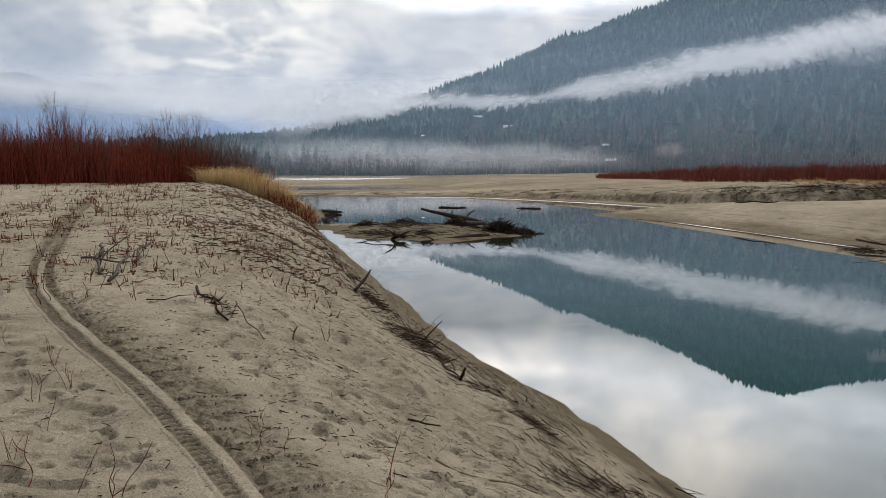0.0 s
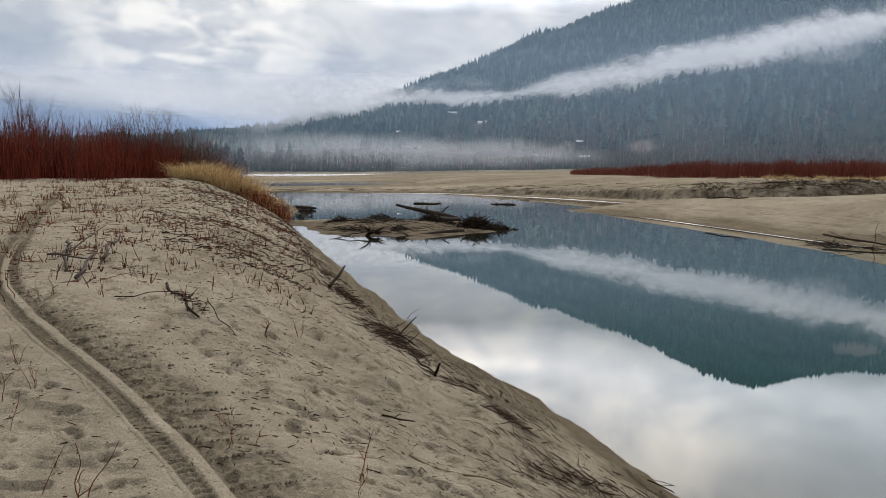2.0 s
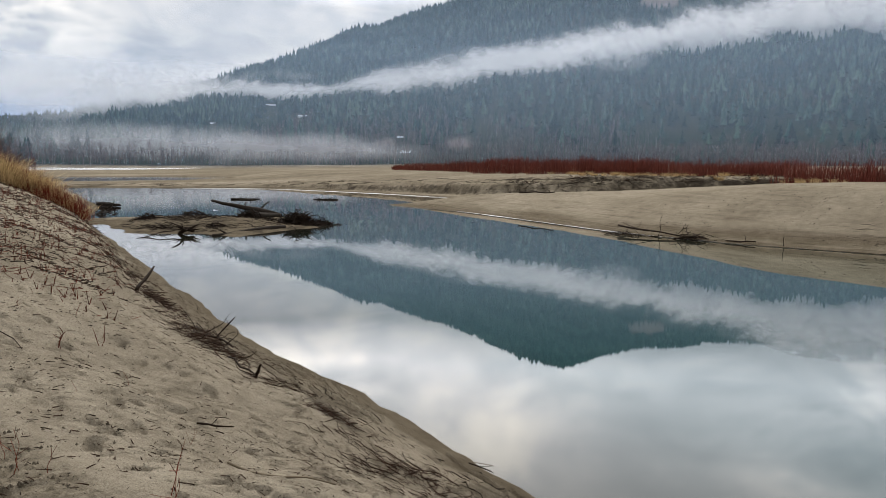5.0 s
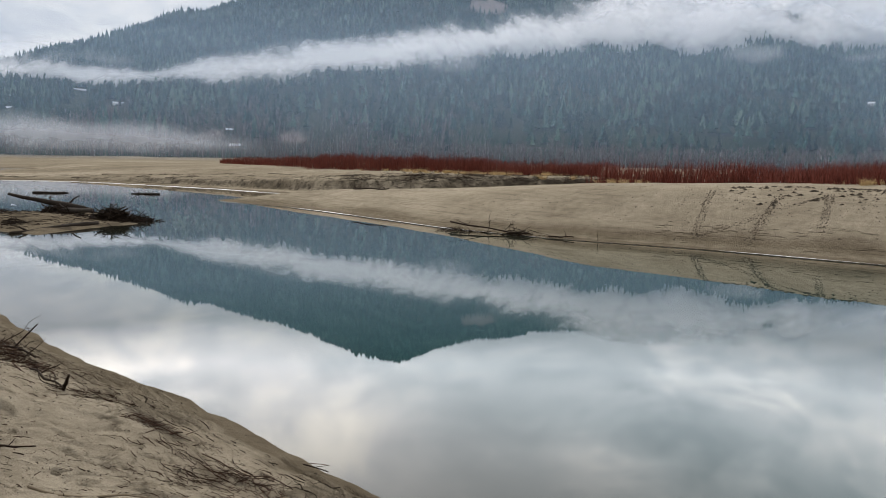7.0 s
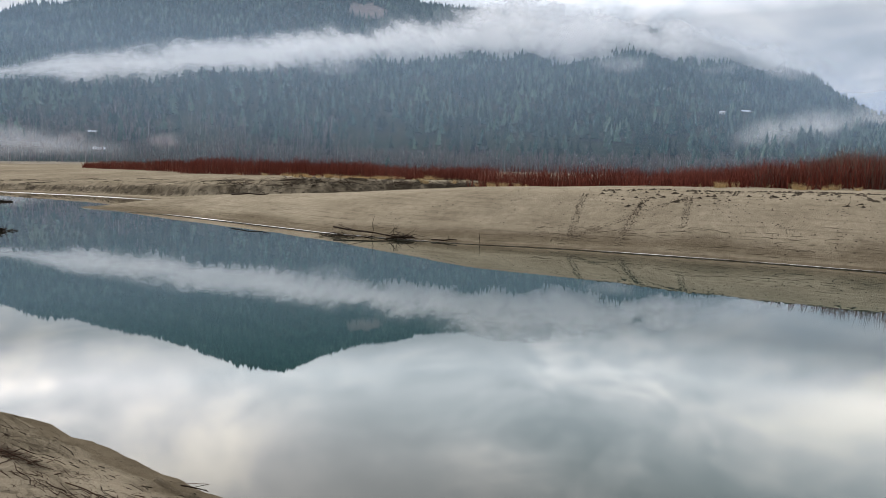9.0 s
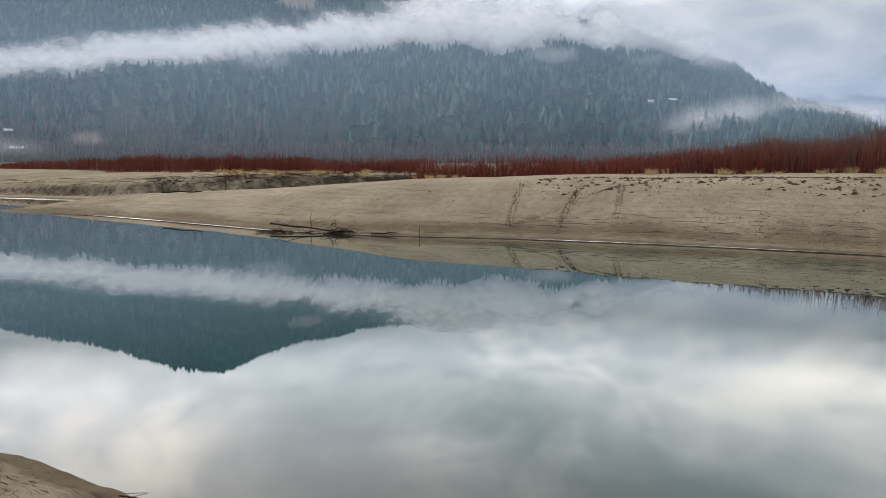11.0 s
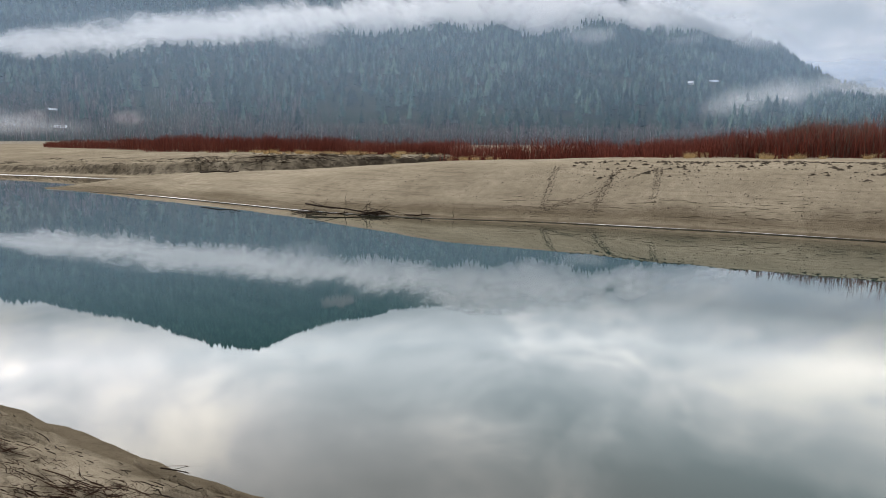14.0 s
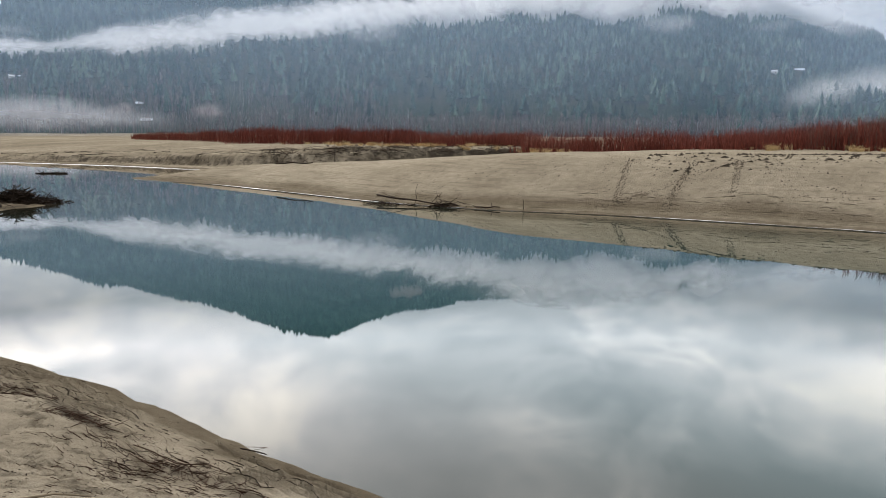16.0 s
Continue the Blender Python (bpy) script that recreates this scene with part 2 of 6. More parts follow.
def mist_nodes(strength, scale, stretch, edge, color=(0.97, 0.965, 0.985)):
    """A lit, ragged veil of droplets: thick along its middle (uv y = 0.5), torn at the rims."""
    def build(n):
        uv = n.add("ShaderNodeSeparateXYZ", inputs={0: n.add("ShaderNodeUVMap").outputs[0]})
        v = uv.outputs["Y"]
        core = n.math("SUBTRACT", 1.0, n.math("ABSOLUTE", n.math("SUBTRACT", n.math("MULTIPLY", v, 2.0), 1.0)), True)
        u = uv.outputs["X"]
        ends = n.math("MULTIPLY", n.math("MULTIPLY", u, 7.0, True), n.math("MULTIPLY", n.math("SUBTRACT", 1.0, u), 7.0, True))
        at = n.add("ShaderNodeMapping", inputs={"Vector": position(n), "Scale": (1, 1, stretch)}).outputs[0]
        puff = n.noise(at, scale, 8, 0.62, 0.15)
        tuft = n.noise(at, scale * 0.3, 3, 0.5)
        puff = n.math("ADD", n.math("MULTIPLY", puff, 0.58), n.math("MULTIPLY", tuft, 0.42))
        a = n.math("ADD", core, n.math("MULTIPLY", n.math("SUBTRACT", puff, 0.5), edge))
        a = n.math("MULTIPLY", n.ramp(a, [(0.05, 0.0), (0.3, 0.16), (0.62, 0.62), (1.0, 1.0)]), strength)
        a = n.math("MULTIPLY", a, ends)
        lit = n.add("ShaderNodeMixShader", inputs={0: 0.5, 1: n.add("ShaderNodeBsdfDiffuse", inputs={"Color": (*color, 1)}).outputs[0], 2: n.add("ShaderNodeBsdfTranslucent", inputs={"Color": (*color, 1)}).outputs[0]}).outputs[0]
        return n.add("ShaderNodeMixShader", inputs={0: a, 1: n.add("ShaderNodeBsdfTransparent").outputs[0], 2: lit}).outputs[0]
    return build


SAND = material("river_sand", sand_nodes)
WATER = material("still_water", water_nodes)
HILL = material("forest_floor", hill_nodes)
CONIFER = material("conifer_needles", needle_nodes)
BARE = material("bare_twigs_far", bark_nodes)
WILLOW = material("red_willow_bark", varied((0.028, 0.007, 0.005), (0.270, 0.058, 0.034), 0.7, 6.0, 0.03))
WILLOW_FAR = material("red_willow_bark_far", varied((0.045, 0.015, 0.012), (0.240, 0.068, 0.047), 0.8, 1.0, 0.03))
SPROUT = material("dark_red_sprout", varied((0.026, 0.009, 0.006), (0.17, 0.044, 0.024), 0.7, 20.0, 0.03))
SPROUT_NEAR = material("bright_red_sprout", varied((0.030, 0.012, 0.008), (0.24, 0.062, 0.034), 0.7, 20.0, 0.03))
STRAW = material("dry_grass", straw_nodes)
TWIG = material("brown_twigs", varied((0.010, 0.007, 0.005), (0.085, 0.050, 0.034), 0.9, 14.0, 0.02))
DRIFT = material("grey_driftwood", varied((0.030, 0.025, 0.020), (0.105, 0.092, 0.078), 0.9, 12.0, 0.03))
DARKWOOD = material("wet_dark_wood", varied((0.008, 0.006, 0.004), (0.040, 0.027, 0.019), 0.8, 14.0, 0.03))
BRUSH = material("grey_brown_brush", varied((0.060, 0.036, 0.028), (0.15, 0.095, 0.075), 0.8, 6.0, 0.03))
BARK = material("dark_log_bark", varied((0.010, 0.008, 0.006), (0.042, 0.033, 0.026), 0.9, 7.0, 0.03))
PALEWOOD = material("bleached_wood", varied((0.11, 0.085, 0.058), (0.22, 0.175, 0.12), 0.8, 15.0, 0.03))
DAMP = material("damp_sand", varied((0.065, 0.052, 0.037), (0.125, 0.102, 0.074), 0.9, 10.0, 0.03))
SOIL = material("dark_bank_soil", varied((0.026, 0.021, 0.015), (0.085, 0.068, 0.050), 1.0, 5.0, 0.03))
# sky reflection on the wet water's edge, put into a pale colour
GLEAM = material("painted_shore_gleam", varied((0.58, 0.56, 0.54), (0.74, 0.72, 0.70), 0.45, 3.0, 0.4, False))
SIDING = material("white_siding", varied((0.44, 0.44, 0.43), (0.54, 0.54, 0.53), 0.8, 0.5, 0.2, False))
ROOFING = material("pale_roofing", varied((0.45, 0.46, 0.48), (0.60, 0.60, 0.62), 0.8, 0.5, 0.2, False))
GLASS = material("dark_window", varied((0.02, 0.025, 0.03), (0.04, 0.045, 0.05), 0.15, 0.5, 0.5, False))
BLUEHILL = material("distant_forest", varied((0.020, 0.028, 0.030), (0.045, 0.055, 0.055), 1.0, 0.004, 0.0, False))
MIST = material("hill_mist", mist_nodes(0.72, 0.018, 1.4, 4.0))
THIN_MIST = material("thin_mist", mist_nodes(0.24, 0.010, 1.2, 3.4))
FOG = material("ground_fog", mist_nodes(0.26, 0.014, 1.3, 3.0))
BANK_CLOUD = material("bank_cloud", mist_nodes(0.88, 0.0022, 2.6, 1.5, (0.90, 0.91, 0.94)))
# haze as thin sheets, with the blue of the air put into their colour
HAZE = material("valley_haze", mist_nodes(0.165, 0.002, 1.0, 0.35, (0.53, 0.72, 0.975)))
# bluer, denser sheet colour that paints the haze of far distance
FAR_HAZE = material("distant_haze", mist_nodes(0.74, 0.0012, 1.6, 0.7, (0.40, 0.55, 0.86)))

# ---- shape of the land ----


def smooth(a, b, x):
    t = np.clip((x - a) / (b - a), 0, 1)
    return t * t * (3 - 2 * t)


def spline(points, step):
    """A Catmull-Rom curve through a few points."""
    p = np.array(points, float)
    p = np.vstack([2 * p[0] - p[1], p, 2 * p[-1] - p[-2]])
    out = []
    for a, b, c, d in zip(p[:-3], p[1:-2], p[2:-1], p[3:]):
        n = max(1, int(np.linalg.norm(c - b) / step))
        for t in np.arange(n) / n:
            out.append(0.5 * (2 * b + (c - a) * t + (2 * a - 5 * b + 4 * c - d) * t ** 2 + (3 * b - a - 3 * c + d) * t ** 3))
    out.append(p[-2])
    return np.array(out)


def side_distance(x, y, line):
    """Distance to a curve, positive on its left, and how far along it the nearest place lies (0 to 1)."""
    best = np.full(x.shape, 1e18)
    sign, along = np.ones(x.shape), np.zeros(x.shape)
    m = len(line) - 1
    for i in range(m):
        a, d = line[i], line[i + 1] - line[i]
        k = np.clip(((x - a[0]) * d[0] + (y - a[1]) * d[1]) / (d @ d), 0, 1)
        ex, ey = x - a[0] - k * d[0], y - a[1] - k * d[1]
        q = ex * ex + ey * ey
        near = q < best
        best = np.where(near, q, best)
        cr = d[0] * ey - d[1] * ex
        sign = np.where(near, np.where(cr >= 0, 1.0, -1.0), sign)
        along = np.where(near, (i + k) / m, along)
    return np.sqrt(best) * sign, along


def _hash(i, j, seed):
    h = np.sin(i * 127.1 + j * 311.7 + seed * 74.7) * 43758.5453
    return h - np.floor(h)


def value_noise(x, y, seed=0):
    i, j = np.floor(x), np.floor(y)
    u, v = x - i, y - j
    u, v = u * u * (3 - 2 * u), v * v * (3 - 2 * v)
    a, b, c, d = _hash(i, j, seed), _hash(i + 1, j, seed), _hash(i, j + 1, seed), _hash(i + 1, j + 1, seed)
    return (a + (b - a) * u) * (1 - v) + (c + (d - c) * u) * v - 0.5


def fbm(x, y, scale, octaves=4, seed=0):
    out, amp = 0.0, 1.0
    for o in range(octaves):
        out = out + amp * value_noise(x * scale, y * scale, seed + o)
        scale, amp = scale * 2.03, amp * 0.5
    return out


NEAR_SHORE = spline([(5.5, -9), (4.2, -1), (3.4, 3), (2.9, 4.7), (2.4, 6.15), (1.52, 8.9), (0.36, 11.6), (-0.85, 15.9), (-2.06, 20), (-4.28, 28.2), (-5.5, 32), (-7.4, 38.8), (-8.3, 46), (-9.8, 56), (-14, 64), (-26, 76), (-55, 92), (-130, 110)], 1.5)
SPIT_SHORE = spline([(40, -30), (30, -4), (26.2, 8), (24.6, 12.4), (21.9, 18.2), (19.9, 21.2), (18.3, 24.1), (16.8, 28.4), (16, 33.4), (14.2, 43.4), (11.3, 51), (12.6, 54), (18, 54), (26, 50.5), (34, 46), (44, 42), (60, 42), (90, 60)], 1.5)
BACK_SHORE = spline([(-400, 170), (-130, 116), (-45, 103), (-18, 98), (-6.5, 94.5), (3.5, 91), (10.5, 81), (15.9, 71), (20, 61.5), (25, 57), (33, 52), (46, 48), (64, 50), (95, 72)], 3.0)


def back_ledges(x, y, b):
    """Counts the little cut steps that falling water left in the far bank."""
    return b * 0.42 + 1.3 * fbm(x, y, 0.10, 3, 53)


def shore_steps(x, y, s):
    """Counts the small washed steps between the drift line and the water."""
    return np.maximum(s, 0) * 6.5 + 2.6 * fbm(x, y, 0.8, 4, 3)


def ground_height(x, y):
    r, az = np.hypot(x, y), np.degrees(np.arctan2(x, y))
    # the near bank
    s, _ = side_distance(x, y, NEAR_SHORE)
    s = s + 0.16 * fbm(x, y, 0.9, 4, 27) * (1 - smooth(3, 5, np.abs(s)))
    wob = fbm(x, y, 0.55, 3, 5) * smooth(0.3, 2, s) * 0.5
    crest = 1.38 + 1.34 * np.clip(r / 28, 0, 1) * (1 - 0.12 * np.clip(r / 28, 0, 1)) / 0.88
    crest = crest - 0.9 * smooth(34, 44, r) * smooth(-21, -12, az)
    k = np.clip((s + wob) / 5.3, -0.5, 1)
    near = crest * np.sin(np.pi / 2 * np.maximum(k, 0)) ** (1.3 - 0.3 * smooth(8, 25, r)) + np.where(s < 0, s * 0.22, 0)
    near = near + 0.05 * fbm(x, y, 0.8, 4, 9) * smooth(0, 1.2, s)
    # small washed steps under the drift line
    near = near + (0.014 + (0.046 + 0.012 * smooth(8, 14, r)) * smooth(-0.12, 0.12, fbm(x, y, 1.7, 3, 67))) * (shore_steps(x, y, s) % 1.0) * smooth(0.05, 0.25, s) * (1 - smooth(0.9 + 0.6 * smooth(8, 14, r), 1.5 + smooth(8, 14, r), s))
    near = np.maximum(near, -1.6)
    # the sandbar that carries the log jam, and the neck that ties it to the bank
    q = np.hypot((x + 0.6) / 4.9, (y - 36.8) / 5.6) + 0.5 * fbm(x, y, 0.35, 3, 21)
    bar = 0.50 * (1 - q)
    bar = np.where(bar > 0, np.minimum(bar, 0.30 + 0.12 * fbm(x, y, 0.7, 3, 2)), bar)
    neck = 0.19 - 0.15 * np.abs(y - 40.2 - 0.2 * (x + 6)) + 0.08 * fbm(x, y, 0.5, 3, 4)
    neck = np.where((x > -9.5) & (x < -2.5), neck, -1.0)
    z = np.maximum(near, np.maximum(np.maximum(bar, -1.6), neck))
    # the spit on the far side
    t, along = side_distance(x, y, SPIT_SHORE)
    t = -t
    top = np.interp(az, [8, 14, 18, 25, 30, 35, 42, 50, 60, 73, 95], [0.1, 0.35, 0.75, 1.05, 1.22, 1.5, 1.88, 2.08, 2.28, 2.4, 2.5])
    w = np.interp(az, [8, 20, 30, 45, 60, 90], [5, 6, 8, 8.5, 7.5, 7.5])
    k = np.clip((t + 0.6 * fbm(x, y, 0.25, 3, 11) * smooth(0.5, 4, t)) / w, -0.5, 1)
    spit = top * np.sin(np.pi / 2 * np.maximum(k, 0)) ** 1.15 + np.where(t < 0, t * 0.25, np.minimum(t * 0.012, 0.35))
    spit = spit + 0.17 * fbm(x, y, 0.15, 4, 31) * smooth(1, 6, t)
    step = np.maximum(t, 0) * 3.2 + 2.0 * fbm(x, y, 0.3, 3, 13)
    spit = spit + 0.03 * (np.abs((step % 1.0) - 0.5) * 2) * smooth(0.2, 0.6, t) * (1 - smooth(2.2, 4.0, t)) * smooth(50, 60, az)
    z = np.maximum(z, np.maximum(spit, -1.6))
    # the land behind it, with its washed-out lip
    b, _ = side_distance(x, y, BACK_SHORE)
    b = b + 1.6 * fbm(x, y, 0.11, 3, 41) * smooth(0.5, 4, b)
    lip = np.interp(az, [-60, -12, -2, 2, 6, 12, 20, 30, 40], [0.10, 0.12, 0.2, 0.4, 0.8, 1.05, 1.5, 2.0, 2.2])
    plateau = np.interp(az, [-60, -14, -5, 0, 6, 12, 20], [0.15, 0.18, 0.25, 0.7, 1.6, 2.1, 2.25])
    back = lip * (0.14 * smooth(0, 2.5, b) + 0.30 * smooth(3.5, 7.0, b) + 0.56 * smooth(4.3, 5.0, b)) + (plateau - lip) * smooth(7, 45, b) + np.where(b < 0, b * 0.25, 0.03 * smooth(0, 1, b))
    back = back + 0.07 * fbm(x, y, 0.09, 4, 51) * smooth(2, 10, b)
    back = back - 0.26 * (back_ledges(x, y, b) % 1.0) * smooth(1.5, 3, b) * (1 - smooth(14, 30, b)) * smooth(-4, 4, az)
    dip = 0.34 * smooth(20.5, 25, x) * smooth(-6, 0, b + 3)
    back = np.maximum(back, np.where(dip > 0.01, dip, -3.0))
    # shallow pools and the main river beyond the flats
    pool = smooth(132, 140, r) * (1 - smooth(176, 192, r)) * (1 - smooth(-3, 2.5, az + 5 * fbm(x, y, 0.02, 2, 6)))
    start = 420 + 330 * smooth(-9, 4, az + 4 * fbm(x, y, 0.008, 2, 7))
    river = smooth(-15, 15, r - start) * (1 - smooth(735, 752, r)) * (1 - smooth(8, 14, az))
    back = back - 0.9 * pool - 3.0 * river + 0.25 * smooth(2, 12, b) * fbm(x, y, 0.05, 3, 62) * smooth(-4, 6, az)
    far = smooth(735, 760, r) * 2.2 + smooth(380, 600, r) * smooth(8, 16, az) * 0.8
    z = np.maximum(z, np.maximum(back + far, -1.8))
    return z


def mesh(name, verts, faces, mat, smooth_shade=True, uv=None):
    """A mesh from arrays; every face has the same number of corners."""
    verts, faces = np.asarray(verts, np.float32), np.asarray(faces, np.int32)
    me = bpy.data.meshes.new(name)
    n, k = faces.shape
    me.vertices.add(len(verts))
    me.vertices.foreach_set("co", verts.ravel())
    me.loops.add(n * k)
    me.loops.foreach_set("vertex_index", faces.ravel())
    me.polygons.add(n)
    me.polygons.foreach_set("loop_start", np.arange(n, dtype=np.int32) * k)
    me.polygons.foreach_set("use_smooth", np.full(n, smooth_shade))
    if uv is not None:
        layer = me.uv_layers.new(name="UVMap")
        layer.data.foreach_set("uv", np.asarray(uv, np.float32)[faces.ravel()].ravel())
    me.materials.append(mat)
    me.update(calc_edges=True)
    me.validate()
    return me


def grid_faces(rows, cols, wrap=False):
    i, j = np.meshgrid(np.arange(rows - 1), np.arange(cols if wrap else cols - 1), indexing="ij")
    i, j = i.ravel(), j.ravel()
    j2 = (j + 1) % cols
    return np.stack([i * cols + j, i * cols + j2, (i + 1) * cols + j2, (i + 1) * cols + j], 1)


TRACK = spline([(-0.62, 2.7), (-1.14, 3.47), (-1.97, 4.47), (-3.1, 5.7), (-4.61, 7.77), (-6.4, 11.4), (-7.84, 14.62), (-9.93, 19.62), (-11.62, 24.2), (-13, 28)], 0.25)
TRACK_OLD = spline([(-9.4, 12.5), (-9.1, 14.12), (-10.0, 16.9), (-10.7, 19.9), (-11.8, 24), (-12.2, 27)], 0.5)


def footprints(x, y, z):
    """Sinks old, slumped footprints into the near sand, with a low rim round each; returns the shade painted into their
    hollows.
    """
    fresh = np.zeros(z.shape)
    g = np.random.default_rng(12)
    pits = []
    for k in range(230):
        r = 2.9 + 12 * g.uniform(0, 1) ** 1.4
        a = radians(g.uniform(-40, 48))
        size = g.uniform(0.75, 1.15)
        pits.append((r * math.sin(a), r * math.cos(a), g.uniform(-0.5, 0.5), 0.075 * size, 0.045 * size, g.uniform(0.03, 0.06)))
    for k in range(1700):
        r = 2.9 + 11 * g.uniform(0, 1) ** 1.2
        a = radians(g.uniform(-40, 48))
        size = g.uniform(0.014, 0.036)
        pits.append((r * math.sin(a), r * math.cos(a), g.uniform(-0.8, 0.8), size * 1.7, size, size * 1.3))
    for row in range(5):  # a few strides of walking
        px, py, turn = -2.6 + 1.1 * row + g.uniform(-0.3, 0.3), 3.2 + 0.3 * row, g.uniform(-0.6, 0.3)
        for k in range(12):
            px, py = px + 0.5 * math.sin(turn) + g.normal(0, 0.03), py + 0.5 * math.cos(turn)
            side = 0.09 if k % 2 else -0.09
            pits.append((px + side, py, math.pi / 2 - turn, 0.11, 0.045, 0.045))
    shore, _ = side_distance(np.array([p[0] for p in pits]), np.array([p[1] for p in pits]), NEAR_SHORE)
    track, _ = side_distance(np.array([p[0] for p in pits]), np.array([p[1] for p in pits]), TRACK)
    pits = [p for p, s, d in zip(pits, shore, track) if s > 1.5 and not -0.75 < d < 0.3]
    for px, py, turn, la, lb, deep in pits:
        near = (np.abs(x - px) < 0.4) & (np.abs(y - py) < 0.4)
        if not near.any():
            continue
        dx, dy = x[near] - px, y[near] - py
        u, v = (dx * math.cos(turn) + dy * math.sin(turn)) / la, (-dx * math.sin(turn) + dy * math.cos(turn)) / lb
        q = np.sqrt(u * u + v * v) + 0.25 * value_noise(dx * 14 + px, dy * 14, 3)
        # shade of the hollow, put into the colour by way of the damp value
        fresh[near] = np.maximum(fresh[near], np.clip(1.6 * (1.05 - q), 0, 0.16))
        z[near] += deep * (-np.clip(3.4 * (1.10 - q), 0, 1) ** 0.8 * 0.9 + 0.22 * np.exp(-((q - 1.45) / 0.28) ** 2))
    return fresh


TRACK_RUN = np.r_[0, np.cumsum(np.linalg.norm(np.diff(TRACK, axis=0), axis=1))]
FINE_END = 9.0


def wheel_profile(x, y, d, m):
    """Depth of the pressed wheel track at a distance d left of its line, m metres along it, and how damp the turned sand is."""
    d = d + 0.006 * fbm(x, y, 6.0, 2, 14)
    flat = np.clip((0.055 - np.abs(d - 0.075)) / 0.012, 0, 1)
    bar = 0.5 + 0.5 * np.clip(3 * np.sin(2 * np.pi * m / 0.062 + np.abs(d - 0.075) * 60), -1, 1)
    crumble = 0.5 + fbm(x, y, 22.0, 2, 18)
    dz = -flat * (0.014 + 0.042 * bar * crumble)
    dz = dz + 0.010 * np.exp(-((d - 0.15) / 0.022) ** 2) * (0.5 + fbm(x, y, 12.0, 2, 20))
    fresh = 1 - smooth(4.5, 8, m)
    flat2 = np.clip((0.055 - np.abs(d + 0.10)) / 0.012, 0, 1)
    bar2 = 0.5 + 0.5 * np.clip(3 * np.sin(2 * np.pi * m / 0.062 - np.abs(d + 0.10) * 60), -1, 1)
    dz = dz - flat2 * (0.012 + 0.022 * bar2) * (1 - 0.6 * fresh)
    side = -d - 0.045
    wide = 0.10 + 0.46 * (1 - smooth(1.0, 6.5, m))
    churn = smooth(0.0, 0.03, side) * (1 - smooth(wide * 0.55, wide * 1.1, side + 0.14 * fbm(x, y, 5.0, 3, 16))) * fresh
    dz = dz + churn * (0.034 * fbm(x, y, 17.0, 3, 15) + 0.016 * fbm(x, y, 36.0, 2, 25) - 0.016)
    scatter = smooth(0.12, 0.2, fbm(x, y, 34.0, 2, 28)) * smooth(0, 0.1, side) * (1 - smooth(0.3, 0.6, side)) * fresh
    dz = dz + 0.010 * scatter * (1 - churn)
    worn = np.clip((0.20 - np.abs(d + 0.012)) / 0.05, 0, 1) * smooth(6.5, 9.5, m)
    dz = dz - 0.02 * worn
    return dz, np.maximum(np.maximum(np.maximum(flat, 0.75 * worn / 0.95) * (0.70 + 0.3 * bar), flat2 * 0.85), np.maximum(churn * np.clip(1.1 - 0.5 * side / wide, 0.4, 1.1) * (0.58 + 0.4 * smooth(-0.05, 0.25, fbm(x, y, 26.0, 2, 47))), scatter * 0.7))


def wheel_marks(x, y, z):
    """Presses the wheel track into the ground; its near stretch is only hollowed out, to be filled by the finer strip."""
    zone = (x > -14) & (x < 0.5) & (y > 2.3) & (y < 29) & (x < -0.1 - 0.3 * (y - 4))
    xs, ys = x[zone], y[zone]
    d, along = side_distance(xs, ys, TRACK)
    m = np.interp(along * (len(TRACK) - 1), np.arange(len(TRACK)), TRACK_RUN)
    dz, turned = wheel_profile(xs, ys, d, m)
    under = np.clip((d + 0.60) / 0.04, 0, 1) * np.clip((0.15 - d) / 0.04, 0, 1) * (m < FINE_END - 0.05)
    dz = np.where(m < FINE_END, -0.05 * under, dz)
    d2, _ = side_distance(xs, ys, TRACK_OLD)
    dz += -0.05 * np.clip((0.16 - np.abs(d2)) / 0.08, 0, 1)
    turned = np.maximum(turned, 0.6 * np.clip((0.18 - np.abs(d2)) / 0.08, 0, 1))
    z[zone] += dz
    damp = np.zeros(z.shape)
    damp[zone] = turned
    return damp


def near_relief(x, y, z):
    """Adds the small relief of the near sand to z; returns the shade painted into its prints."""
    s, _ = side_distance(x, y, NEAR_SHORE)
    dry = smooth(0.4, 1.6, s)
    beside = np.ones(z.shape)
    zone = (x > -9) & (x < 0.6) & (y > 2.3) & (y < 13)
    d, _ = side_distance(x[zone], y[zone], TRACK)
    beside[zone] = smooth(0.40, 0.70, np.abs(d + 0.22))
    z += dry * 0.014 * fbm(x, y, 1.6, 3, 17)
    # wind-scoured dents, drawn out across the slope
    dent = smooth(0.17, 0.21, fbm(x * 0.7, y * 1.6, 3.6, 3, 29)) + 0.7 * smooth(0.16, 0.20, fbm(x * 0.8, y * 1.7, 8.0, 2, 37)) * (np.hypot(x, y) < 12)
    z -= (0.026 * dent + 0.018 * np.maximum(fbm(x * 0.7, y * 2.2, 3.1, 3, 19), 0)) * dry * beside
    return footprints(x, y, z)


def tag_sand(me, damp, soil):
    for name, values in (("damp", damp), ("soil", soil)):
        me.attributes.new(name, "FLOAT", "POINT").data.foreach_set("value", values.astype(np.float32).ravel())


